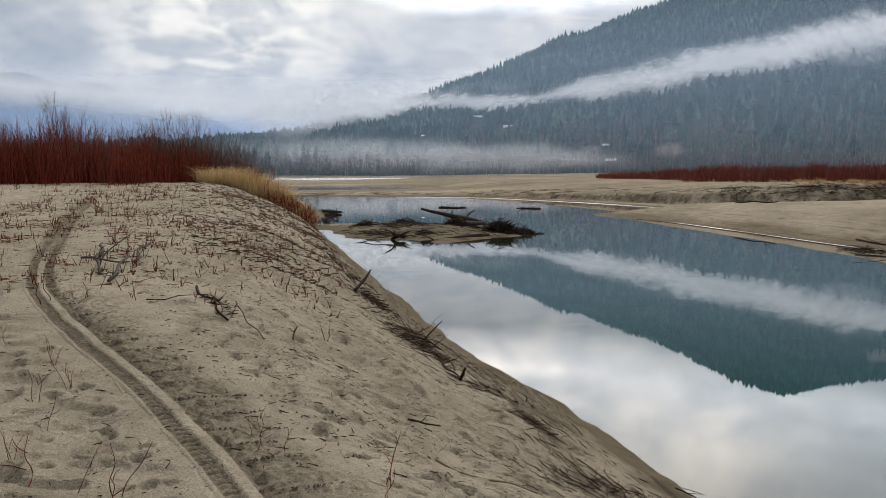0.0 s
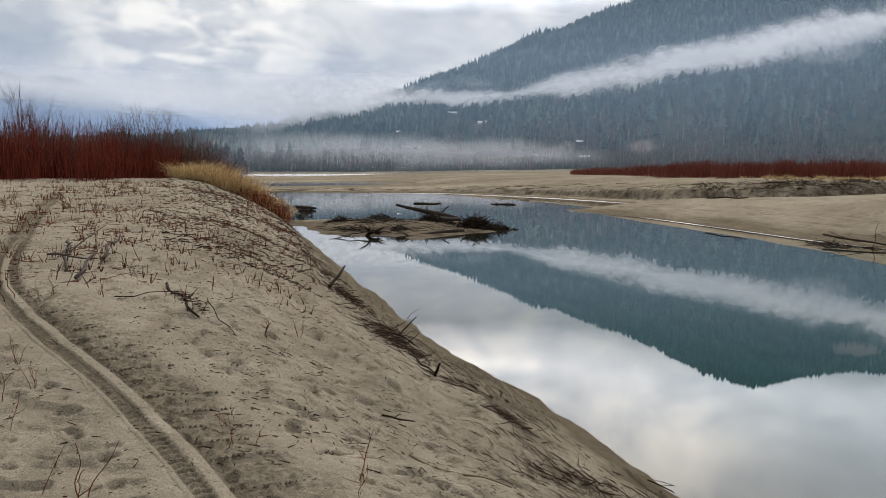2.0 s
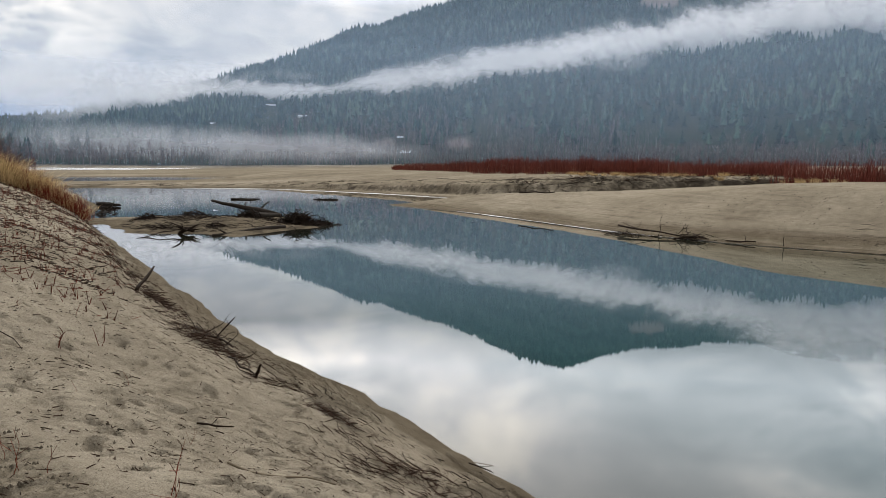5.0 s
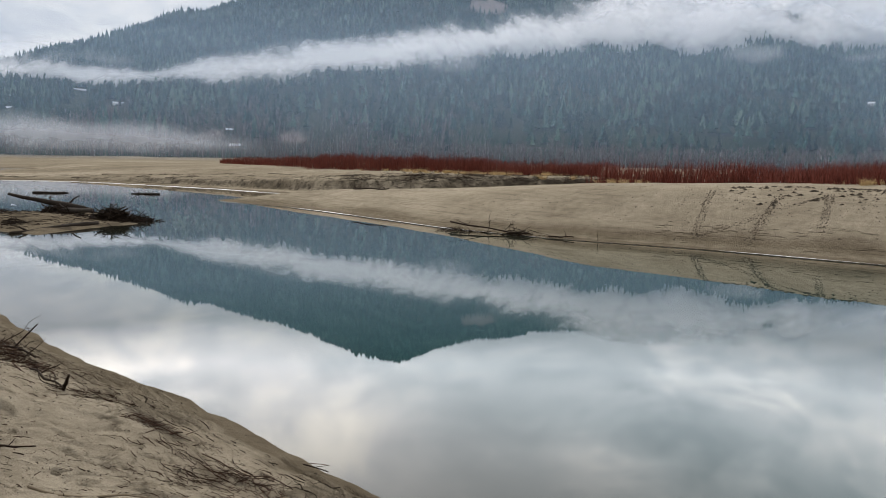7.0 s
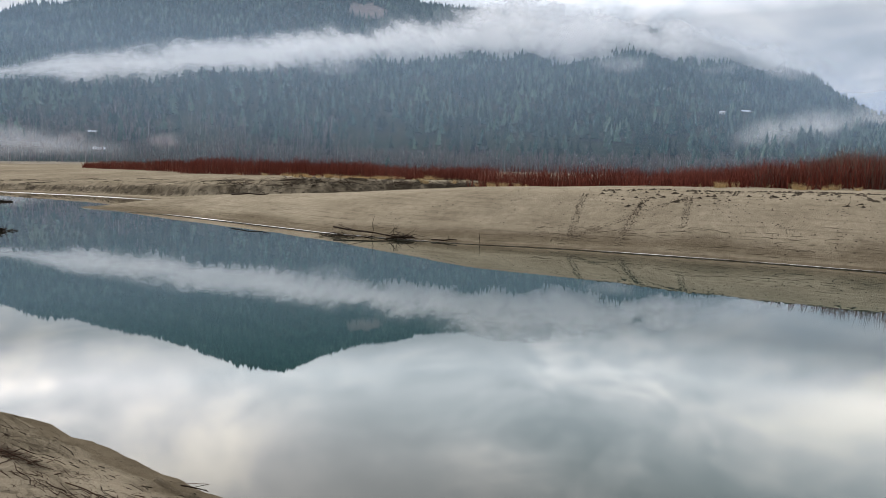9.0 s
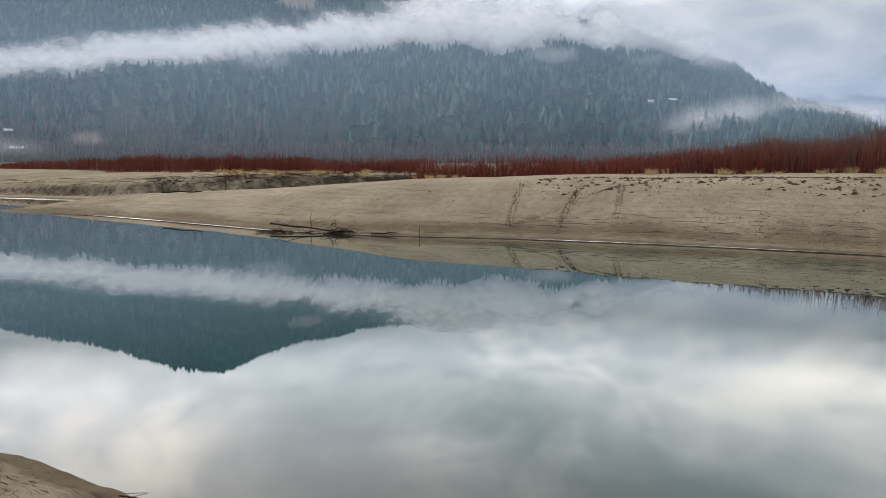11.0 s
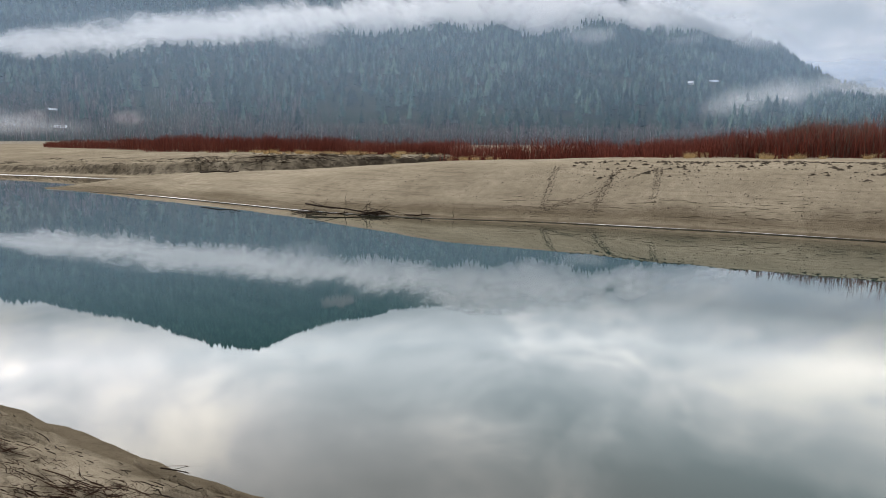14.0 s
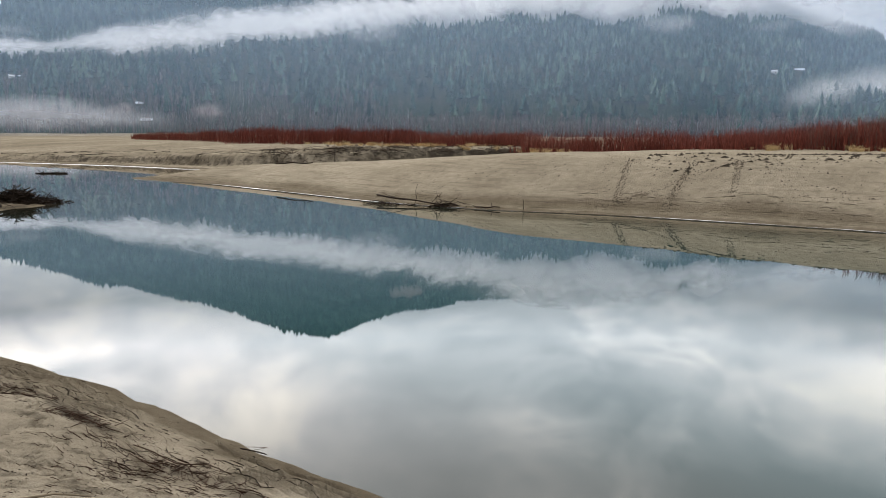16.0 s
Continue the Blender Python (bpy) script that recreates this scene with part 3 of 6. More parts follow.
def build_ground():
    az = np.radians(np.r_[np.linspace(-180, -42, 50, endpoint=False), np.linspace(-42, 82, 700, endpoint=False), np.linspace(82, 180, 36, endpoint=False)])
    ring = np.r_[0.02, 0.8, 1.8, np.geomspace(2.5, 20, 390, endpoint=False), np.geomspace(20, 150, 290, endpoint=False), np.geomspace(150, 4700, 56)]
    r, a = np.meshgrid(ring, az, indexing="ij")
    x, y = r * np.sin(a), r * np.cos(a)
    z = ground_height(x, y)
    damp = np.zeros(z.shape)
    damp[:400] = near_relief(x[:400], y[:400], z[:400])
    damp[:400] = np.maximum(damp[:400], wheel_marks(x[:400], y[:400], z[:400]))
    s, _ = side_distance(x, y, NEAR_SHORE)
    damp = np.maximum(damp, 0.9 * (1 - smooth(0.9, 1.45, s + 0.6 * fbm(x, y, 0.9, 3, 68))) * smooth(5.5, 9, y) * (1 - smooth(60, 80, y)) * (s > -1))
    # shade and wet of the step risers, both painted through the damp value
    lip_dark = smooth(0.55, 0.9, shore_steps(x, y, s + 0.16 * fbm(x, y, 0.9, 4, 27)) % 1.0) * smooth(0.08, 0.25, s) * (1 - smooth(0.9, 1.6, s)) * smooth(-0.15, 0.1, fbm(x, y, 1.7, 3, 67)) * (r < 40)
    damp = np.maximum(damp, 0.45 * lip_dark)
    bar = np.hypot((x + 0.6) / 5.6, (y - 36.8) / 6.4)
    damp = np.maximum(damp, 1.0 * (1 - smooth(0.9, 1.1, bar)))
    # the dark earth that the flood laid bare in the lip of the far land
    b, _ = side_distance(x, y, BACK_SHORE)
    deg = np.degrees(a)
    wob = b + 1.6 * fbm(x, y, 0.11, 3, 41) * smooth(0.5, 4, b)
    riser = np.abs((back_ledges(x, y, wob) + 0.5) % 1.0 - 0.5)
    cut = (1 - smooth(0.06, 0.16, riser)) * smooth(1.5, 3, b) * (1 - smooth(14, 30, b)) * smooth(-4, 4, deg) * (1 - smooth(40, 48, deg)) * smooth(-0.2, 0.1, fbm(x, y, 0.14, 2, 57))
    flats = smooth(1, 4, b) * np.interp(deg, [-60, 2, 9, 16, 24], [0.72, 0.75, 0.72, 0.62, 0.42]) * np.clip(0.7 + 1.2 * fbm(x * 0.35, y, 0.10, 4, 58), 0, 1)
    spit, _ = side_distance(x, y, SPIT_SHORE)
    edge = 0.7 * smooth(-0.3, 0.2, -spit) * (1 - smooth(0.9, 2.2, -spit + 0.8 * fbm(x, y, 0.5, 3, 60)))
    # damp rim, plus shade of the slope turned off the sun, painted as damp
    dull = edge + 0.42 * smooth(0.2, 1.0, -spit) * np.clip(0.75 + 1.1 * fbm(x, y, 0.16, 3, 59), 0, 1) * (r < 60) * (y > -20)
    damp = np.maximum(np.maximum(damp, dull), np.maximum(0.9 * cut, flats))
    soil = np.maximum(smooth(3.2, 4.4, b) * (1 - smooth(6.2, 8.5, b)) * np.interp(deg, [16, 20, 30, 38, 46, 50], [0, 0.25, 0.5, 0.62, 0.7, 0]), smooth(3.9, 4.3, wob) * (1 - smooth(4.9, 5.3, wob)) * np.interp(deg, [-2, 4, 12, 24, 30], [0, 0.45, 0.5, 0.5, 0]))
    soil = np.maximum(soil, 0.40 * (1 - smooth(0.85, 1.1, bar)))
    # dark rotting matter under the drift line
    soil = np.maximum(soil, (0.10 + 0.36 * smooth(-0.2, 0.3, fbm(x, y, 0.5, 3, 36))) * np.exp(-((s - 1.22 - 0.25 * fbm(x, y, 0.6, 2, 38)) / 0.24) ** 2) * (r < 40))
    me = mesh("ground", np.stack([x, y, z], -1).reshape(-1, 3), grid_faces(len(ring), len(az), True), SAND)
    tag_sand(me, damp, soil)
    return tagged(new("ground", me), "grey-brown river sand, damp along the water, pocked with footprints", "ground", kind="structure")


def build_wheel_track():
    """The near stretch of the wheel track, pressed in finer detail than the open ground."""
    m = np.arange(0.0, FINE_END, 0.0125)
    line = np.stack([np.interp(m, TRACK_RUN, TRACK[:, k]) for k in (0, 1)], -1)
    t = np.gradient(line, axis=0)
    for k in (0, 1):
        t[:, k] = np.convolve(np.pad(t[:, k], 20, mode="edge"), np.ones(41) / 41, "valid")
    left = np.stack([-t[:, 1], t[:, 0]], -1) / np.linalg.norm(t, axis=1)[:, None]
    d = np.arange(-0.64, 0.19, 0.0125)
    x = line[:, 0][:, None] + left[:, 0][:, None] * d[None]
    y = line[:, 1][:, None] + left[:, 1][:, None] * d[None]
    z = ground_height(x, y)
    damp = near_relief(x, y, z)
    dz, turned = wheel_profile(x, y, d[None] + 0 * x, m[:, None] + 0 * x)
    rim = np.clip((d + 0.64) / 0.03, 0, 1) * np.clip((0.18 - d) / 0.03, 0, 1)
    z = z + dz + 0.004 * rim[None] - 0.012 * (1 - rim[None])
    me = mesh("wheel_track", np.stack([x, y, z], -1).reshape(-1, 3), grid_faces(len(m), len(d))[:, ::-1], SAND)
    tag_sand(me, np.maximum(damp, turned), np.zeros(z.shape))
    return tagged(new("wheel_track", me), "wheel track with lug marks and churned damp sand beside it", "track", kind="structure")


def build_water():
    n = 400
    az = np.linspace(0, 2 * np.pi, n, endpoint=False)
    ring = np.r_[0.5, np.geomspace(3, 150, 95, endpoint=False), np.geomspace(150, 1600, 16)]
    r, a = np.meshgrid(ring, az, indexing="ij")
    v = np.stack([r * np.sin(a), r * np.cos(a), 0 * r], -1).reshape(-1, 3)
    me = mesh("water", v, grid_faces(len(ring), n, True), WATER, False)
    deep = -ground_height(v[:, 0], v[:, 1])
    me.attributes.new("shallow", "FLOAT", "POINT").data.foreach_set("value", (1 - smooth(0.05, 0.8, deep)).astype(np.float32))
    return tagged(new("water", me), "still teal-green river water, glassy, mirroring hill and clouds", "water", kind="structure")


build_ground()
build_wheel_track()
build_water()

# ---- the hill ----
RIDGE_AZ = [-60, -40, -28, -20, -15.5, -12, -9.8, -6, -2, 1.2, 3.5, 5.7, 9.7, 11.6, 15, 19.2, 21.2, 23.6, 26.9, 29.6, 33.4, 36.2, 38.2, 43.4, 48.6, 54, 58.3, 60.7, 65, 67.5, 69, 71.7, 74.5, 75.9, 77.2, 80, 84]
RIDGE_EL = [1.0, 1.5, 2.2, 2.6, 3.1, 3.6, 4.1, 5.0, 6.4, 7.7, 8.4, 9.4, 11.1, 11.4, 12.55, 13.9, 15.0, 15.9, 16.4, 15.4, 14.4, 14.1, 13.4, 13.1, 12.3, 11.8, 11.0, 10.2, 8.4, 7.6, 6.4, 4.8, 4.0, 3.4, 2.4, 1.0, 0.2]
HILL_FOOT = 760.0


def ridge_radius(az):
    return np.interp(az, [-60, -20, -8, 4, 15, 27, 45, 60, 70, 78, 84], [1250, 1350, 1500, 1900, 2200, 2300, 2150, 1900, 1600, 1350, 1250])


def hill_height(az, u):
    """Height of the slope at a bearing (degrees) and a share u of the way from the foot to the ridge."""
    r1 = ridge_radius(az)
    top = r1 * np.tan(np.radians(np.maximum(np.interp(az, RIDGE_AZ, RIDGE_EL) - 0.45, 0.05)))
    r = HILL_FOOT + u * (r1 - HILL_FOOT)
    x, y = r * np.sin(np.radians(az)), r * np.cos(np.radians(az))
    fold = fbm(az * 0.22 + 40, u * 3 + 9, 1.0, 3, 71) * np.sin(np.pi * np.clip(u, 0, 1)) * 0.16
    bench = 1.16
    z = 3.0 + top * (np.clip(u, 0, 1) ** bench * (1 + fold)) - np.maximum(u - 1, 0) * top * 1.2
    z = z + fbm(x, y, 0.012, 3, 81) * 14 * smooth(0, 0.2, u) * (1 - smooth(0.85, 1.0, u))
    return x, y, np.maximum(z, -2)


# clearings and dead fields: bearing, elevation, half width and half height in degrees
FIELDS = [(17.8, 1.8, 1.3, 0.42), (33.5, 12.5, 1.7, 0.6), (11.8, 1.9, 1.0, 0.3)]


# houses on the slope: bearing, elevation, width in metres
HOUSES = ((-1.8, 3.15, 18), (2.85, 4.70, 17), (5.4, 3.90, 17), (13.6, 1.1, 11), (13.2, 2.3, 9), (63.2, 5.05, 13), (61.6, 5.0, 8))


def open_ground(az, x, y, z):
    """How bare a place on the slope is, 0 to 1."""
    el = np.degrees(np.arctan2(z - EYE, np.hypot(x, y)))
    out = np.zeros(np.shape(az))
    for a, e, da, de in FIELDS:
        q = np.hypot((az - a) / da, (el - e) / de) + 0.5 * fbm(az, el, 1.3, 3, 97)
        out = np.maximum(out, 1 - smooth(0.75, 1.15, q))
    return out


def build_hill():
    az = np.linspace(-60, 84, 420)
    u = np.r_[np.linspace(0, 1, 70), 1.1, 1.25, 1.5]
    uu, aa = np.meshgrid(u, az, indexing="ij")
    x, y, z = hill_height(aa, uu)
    me = mesh("mountain", np.stack([x, y, z], -1).reshape(-1, 3), grid_faces(len(u), len(az)), HILL)
    me.attributes.new("field", "FLOAT", "POINT").data.foreach_set("value", open_ground(aa, x, y, z).astype(np.float32).ravel())
    return tagged(new("mountain", me), "steep forested mountain with bare brown patches", "mountain", kind="structure")


build_hill()
rng = np.random.default_rng(4)


def conifer_cloud(count):
    """Thousands of spruce and fir crowns as stacked, uneven cones."""
    az = rng.uniform(-42, 83, count * 2)
    u = np.sqrt(rng.uniform(0.0, 1.04, count * 2))
    r1 = ridge_radius(az)
    r = HILL_FOOT + u * (r1 - HILL_FOOT)
    keep = rng.uniform(0, 1, len(az)) < r / 2300
    clear = fbm(az * 0.35, u * 9, 1.0, 3, 91)
    low = u < 0.07 + 0.15 * (1 - smooth(5, 35, az))
    keep &= ~((u < 0.05) & (az < 14)) & ~((u < 0.14) & (az < 5) & (rng.uniform(0, 1, len(az)) < 0.75))
    keep &= ~(low & (clear > -0.02) & (rng.uniform(0, 1, len(az)) < 0.35)) & ~((clear > 0.40) & (u < 0.45) & (rng.uniform(0, 1, len(az)) < 0.8))
    keep &= ~((u < 0.17) & (az < 3) & (rng.uniform(0, 1, len(az)) < 0.97))
    keep &= ~((u < 0.085 * (1 - smooth(18, 27, az))) & (rng.uniform(0, 1, len(az)) < 0.8))
    az, u = az[keep], u[keep]
    x, y, z = hill_height(az, u)
    # no trees in the clearings, few just below them
    bare = np.maximum(open_ground(az, x, y, z), 0.85 * open_ground(az, x, y, z + 14))
    el = np.degrees(np.arctan2(z - EYE, np.hypot(x, y)))
    for a, e, w in HOUSES:
        bare = np.where((np.abs(az - a) < 0.035 * w) & (el > e - 1.3) & (el < e + 0.1), 0.96, bare)
    pick = np.flatnonzero(rng.uniform(0, 1, len(az)) > bare)[:count]
    az, u, x, y, z = az[pick], u[pick], x[pick], y[pick], z[pick]
    n = len(x)
    h = rng.uniform(12, 24, n) * rng.uniform(0.7, 1.1, n) * (1.25 - 0.3 * smooth(0.1, 0.5, u)) * (1 + 0.35 * fbm(az * 0.8, u * 14, 1.0, 2, 93))
    wide = h * rng.uniform(0.22, 0.35, n)
    sides, tiers = 6, 4
    verts = np.zeros((n, tiers, sides + 1, 3))
    for k in range(tiers):
        z0, z1 = h * (0.04 + 0.22 * k), h * (0.42 + 0.195 * k)
        rad = wide * (1.0 - 0.235 * k)
        turn = rng.uniform(0, 6.28, n)
        for s in range(sides):
            ang = turn + s * 2 * np.pi / sides
            rr = rad * rng.uniform(0.5, 1.3, n)
            verts[:, k, s] = np.stack([x + rr * np.cos(ang), y + rr * np.sin(ang), z + z0 + h * rng.uniform(-0.05, 0.05, n)], -1)
        verts[:, k, sides] = np.stack([x, y, z + z1], -1)
    one = np.array([[s, (s + 1) % sides, sides] for s in range(sides)])
    base = (np.arange(n * tiers) * (sides + 1))[:, None, None]
    faces = (base + one[None]).reshape(-1, 3)
    me = mesh("conifer_forest", verts.reshape(-1, 3), faces, CONIFER, False)
    me.attributes.new("tree", "FLOAT", "POINT").data.foreach_set("value", np.repeat(rng.uniform(0, 1, n), tiers * (sides + 1)).astype(np.float32))
    return tagged(new("conifer_forest", me), "dense dark green conifer forest on the mountain slope", "forest", kind="stuff")


def spikes(base, tip, w0, w1, sides=3):
    """Tapered sticks from rows of base and tip points: vertices and triangles."""
    base, tip = np.asarray(base, float), np.asarray(tip, float)
    n = len(base)
    d = tip - base
    d = d / np.maximum(np.linalg.norm(d, axis=1, keepdims=True), 1e-9)
    ref = np.where(np.abs(d[:, 2:3]) > 0.9, np.array([[1.0, 0, 0]]), np.array([[0, 0, 1.0]]))
    a = np.cross(d, ref)
    a = a / np.linalg.norm(a, axis=1, keepdims=True)
    b = np.cross(d, a)
    w0, w1 = np.broadcast_to(w0, n)[:, None], np.broadcast_to(w1, n)[:, None]
    v = np.zeros((n, 2 * sides, 3))
    for s in range(sides):
        c, q = math.cos(s * 2 * math.pi / sides), math.sin(s * 2 * math.pi / sides)
        v[:, s] = base + w0 * (c * a + q * b)
        v[:, sides + s] = tip + w1 * (c * a + q * b)
    one = []
    for s in range(sides):
        t = (s + 1) % sides
        one += [(s, t, sides + t), (s, sides + t, sides + s)]
    f = (np.arange(n) * 2 * sides)[:, None, None] + np.array(one)[None]
    return v.reshape(-1, 3), f.reshape(-1, 3)


def join(pieces):
    vs, fs, off = [], [], 0
    for v, f in pieces:
        vs.append(v)
        fs.append(np.asarray(f) + off)
        off += len(v)
    return np.vstack(vs), np.vstack(fs)


def bare_wood(count):
    """Leafless cottonwoods and birches along the foot of the hill."""
    az = rng.uniform(-45, 83, count)
    u = rng.uniform(-0.02, 0.22, count) * rng.uniform(0, 1, count) ** 1.5 * (0.30 + 0.9 * (1 - smooth(8, 35, az)))
    x, y, z = hill_height(az, np.maximum(u, 0))
    r = HILL_FOOT + u * 1200
    x, y = r * np.sin(np.radians(az)), r * np.cos(np.radians(az))
    h = rng.uniform(10, 25, count)
    foot = np.stack([x, y, z - 1], -1)
    tip = foot + np.stack([rng.normal(0, 0.6, count), rng.normal(0, 0.6, count), h], -1)
    parts = [spikes(foot, tip, 0.17, 0.05)]
    for k in range(9):
        t = rng.uniform(0.25, 0.92, count)[:, None]
        b = foot + (tip - foot) * t
        ang, out = rng.uniform(0, 6.28, count), h * rng.uniform(0.08, 0.22, count)
        e = b + np.stack([out * np.cos(ang), out * np.sin(ang), h * rng.uniform(0.10, 0.28, count)], -1)
        parts.append(spikes(b, e, 0.11, 0.05))
    v, f = join(parts)
    return tagged(new("bare_woodland", mesh("bare_woodland", v, f, BARE, False)), "grey leafless cottonwood and birch woodland by the far shore", "woodland", kind="stuff")


conifer_cloud(38000)
bare_wood(5200)


def leafless_stands(count):
    """Stands of bare birch and aspen between the conifers of the lower slope."""
    az, u = rng.uniform(-8, 82, count * 4), rng.uniform(0.02, 0.30, count * 4)
    keep = (fbm(az * 0.30, u * 10, 1.0, 3, 95) - 0.9 * np.maximum(u - 0.1, 0) - 0.02 * np.maximum(az - 20, 0)) > 0.05
    az, u = az[keep][:count], u[keep][:count]
    n = len(az)
    x, y, z = hill_height(az, u)
    h = rng.uniform(12, 22, n)
    foot = np.stack([x, y, z - 1], -1)
    tip = foot + np.stack([rng.normal(0, 0.6, n), rng.normal(0, 0.6, n), h], -1)
    pieces = [spikes(foot, tip, 0.16, 0.06)]
    for k in range(9):
        b = foot + (tip - foot) * rng.uniform(0.35, 0.9, n)[:, None]
        ang, out = rng.uniform(0, 6.28, n), h * rng.uniform(0.08, 0.24, n)
        pieces.append(spikes(b, b + np.stack([out * np.cos(ang), out * np.sin(ang), h * rng.uniform(0.04, 0.2, n)], -1), 0.13, 0.06))
    return tagged(new("bare_woodland", mesh("bare_woodland", *join(pieces), BARE, False)), "grey-brown leafless birch stands between the conifers", "woodland", kind="stuff")


leafless_stands(1900)

# ---- mist ----


def slope_radius(az, el):
    """How far off the slope lies at a bearing and an elevation."""
    u = np.linspace(0, 1, 60)
    out = []
    for a, e in zip(az, el):
        x, y, z = hill_height(np.full(60, a), u)
        r = np.hypot(x, y)
        ang = np.degrees(np.arctan2(z - EYE, r))
        k = np.argmax(ang >= e) if (ang >= e).any() else 59
        out.append(r[k])
    return np.array(out)


def mist_sheet(name, azs, els, half, setback, mat, label, lean=0.35):
    """A curved sheet of mist that lies along the slope; half: half its height in degrees."""
    az = np.linspace(azs[0], azs[-1], 120)
    mid = np.interp(az, azs, els)
    hw = np.interp(az, azs, half) if not isinstance(half, (int, float)) else np.full(120, half)
    r = np.convolve(np.pad(slope_radius(az, mid), 6, mode="edge"), np.ones(13) / 13, "valid") - setback
    v = np.linspace(0, 1, 9)
    vv, aa = np.meshgrid(v, az, indexing="ij")
    el = mid[None] + (vv - 0.5) * 2 * hw[None]
    rr = r[None] * (1 + lean * 0.1 * (vv - 0.5))
    x, y, z = rr * np.sin(np.radians(aa)), rr * np.cos(np.radians(aa)), EYE + rr * np.tan(np.radians(el))
    uv = np.stack([(aa - azs[0]) / (azs[-1] - azs[0]), vv], -1).reshape(-1, 2)
    return tagged(new(name, mesh(name, np.stack([x, y, z], -1).reshape(-1, 3), grid_faces(9, 120), mat, True, uv)), label, "mist", kind="stuff")


BAND_AZ = [-16, -8.4, -2.5, 4, 7.6, 12, 17.4, 22.6, 29.5, 36, 45, 54, 60, 66, 70]
BAND_EL = [4.4, 4.8, 5.5, 5.75, 5.9, 6.8, 7.4, 8.3, 9.2, 9.8, 10.4, 10.0, 9.5, 8.3, 7.3]
BAND_HALF = [2.0, 2.0, 1.5, 0.65, 0.55, 0.90, 1.4, 1.25, 1.5, 1.9, 2.5, 2.1, 1.7, 1.2, 0.7]
for k in range(3):
    mist_sheet("cloud_band", BAND_AZ, [e + (k - 1) * 0.15 + 0.1 for e in BAND_EL], [b * (1.45 - 0.2 * k) for b in BAND_HALF], 70 + 65 * k, MIST, "torn white cloud band drifting along the forested slope")
for k in range(3):
    mist_sheet("cloud_band", [40, 44, 48, 52, 57], [11.4, 11.9, 11.9, 11.2, 10.4], [0.9, 1.7, 1.8, 1.4, 0.8], 90 + 50 * k, MIST, "torn white cloud band drifting along the forested slope")
    mist_sheet("ground_fog", [-20, -12, 0, 8, 16], [1.4, 1.6, 1.5, 1.3, 1.1], [1.7, 1.9, 1.7, 1.4, 0.9], 20 + 70 * k, FOG, "low grey fog over the far river bank")
    mist_sheet("ground_fog", [62, 67, 71, 76, 82], [3.0, 3.7, 4.0, 3.8, 3.2], [1.2, 1.7, 1.9, 1.6, 1.2], 60 + 40 * k, FOG, "wisp of mist at the end of the wooded ridge")
# stray wisps: bearing, elevation, half width, half height
for a, e, da, de in ((53.6, 8.7, 2.4, 0.9), (62.5, 8.2, 3.2, 0.6), (3.5, 6.9, 3.4, 0.8), (31.0, 8.0, 2.2, 0.9)):
    mist_sheet("mist_wisp", [a - da, a, a + da], [e - 0.1, e, e + 0.15], [0.5 * de, de, 0.5 * de], 130, THIN_MIST, "thin wisp of mist among the trees of the slope")
mist_sheet("cloud_bank", [-66, -40, -26, -14, -4, 4, 10], [7.2, 6.8, 6.0, 5.8, 6.2, 6.4, 6.6], [2.0, 2.0, 2.2, 2.6, 2.2, 1.7, 1.0], -420, BANK_CLOUD, "bank of low white cloud behind the wooded ridge", 0.0)


def far_range(azs, els, r):
    az = np.linspace(azs[0], azs[-1], 140)
    el = np.interp(az, azs, els) + 1.1 * fbm(az, az * 0 + 3, 0.35, 5, 23)
    v = np.array([-0.1, 0.0, 0.3, 0.6, 0.85, 1.0, 0.8])
    back = np.array([-300, 0, 120, 220, 300, 340, 500])
    vv, aa = np.meshgrid(v, az, indexing="ij")
    rr = r + back[:, None] + 60 * fbm(aa, vv * 4, 0.3, 3, 25)
    x, y, z = rr * np.sin(np.radians(aa)), rr * np.cos(np.radians(aa)), EYE + rr * np.tan(np.radians(el[None] * vv))
    return tagged(new("distant_mountain", mesh("distant_mountain", np.stack([x, y, z], -1).reshape(-1, 3), grid_faces(len(v), 140), BLUEHILL)), "distant blue mountain half lost in cloud", "mountain", kind="structure")


def veil_sheet(name, az0, az1, mid, half, r, mat, label):
    az = np.linspace(az0, az1, 60)
    v = np.linspace(0, 1, 7)
    vv, aa = np.meshgrid(v, az, indexing="ij")
    el = mid + (vv - 0.5) * 2 * half
    x, y, z = r * np.sin(np.radians(aa)), r * np.cos(np.radians(aa)), EYE + r * np.tan(np.radians(el))
    uv = np.stack([(aa - az0) / (az1 - az0), vv], -1).reshape(-1, 2)
    return tagged(new(name, mesh(name, np.stack([x, y, z], -1).reshape(-1, 3), grid_faces(7, 60), mat, True, uv)), label, "mist", kind="stuff")


far_range([-75, -50, -36, -31, -27, -24, -21, -17, -12, -4], [5.0, 6.5, 6.6, 6.8, 6.7, 6.2, 4.9, 4.2, 3.0, 1.0], 3500)
far_range([68, 72, 75, 78, 82, 95], [4.4, 4.6, 4.8, 4.0, 3.2, 3.0], 3600)
# distance haze painted by blue see-through sheets
veil_sheet("distant_haze", -85, 5, 3.4, 6.2, 3100, FAR_HAZE, "blue-tinted sheet standing for haze before the distant mountains")
veil_sheet("distant_haze", 60, 110, 3.4, 6.0, 3100, FAR_HAZE, "blue-tinted sheet standing for haze before the distant mountains")
# tinted sheets paint aerial haze over the forested slope
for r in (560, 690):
    veil_sheet("valley_haze", -75, 115, 9.0, 14.0, r, HAZE, "blue-tinted sheet standing for thin valley haze before the mountain")

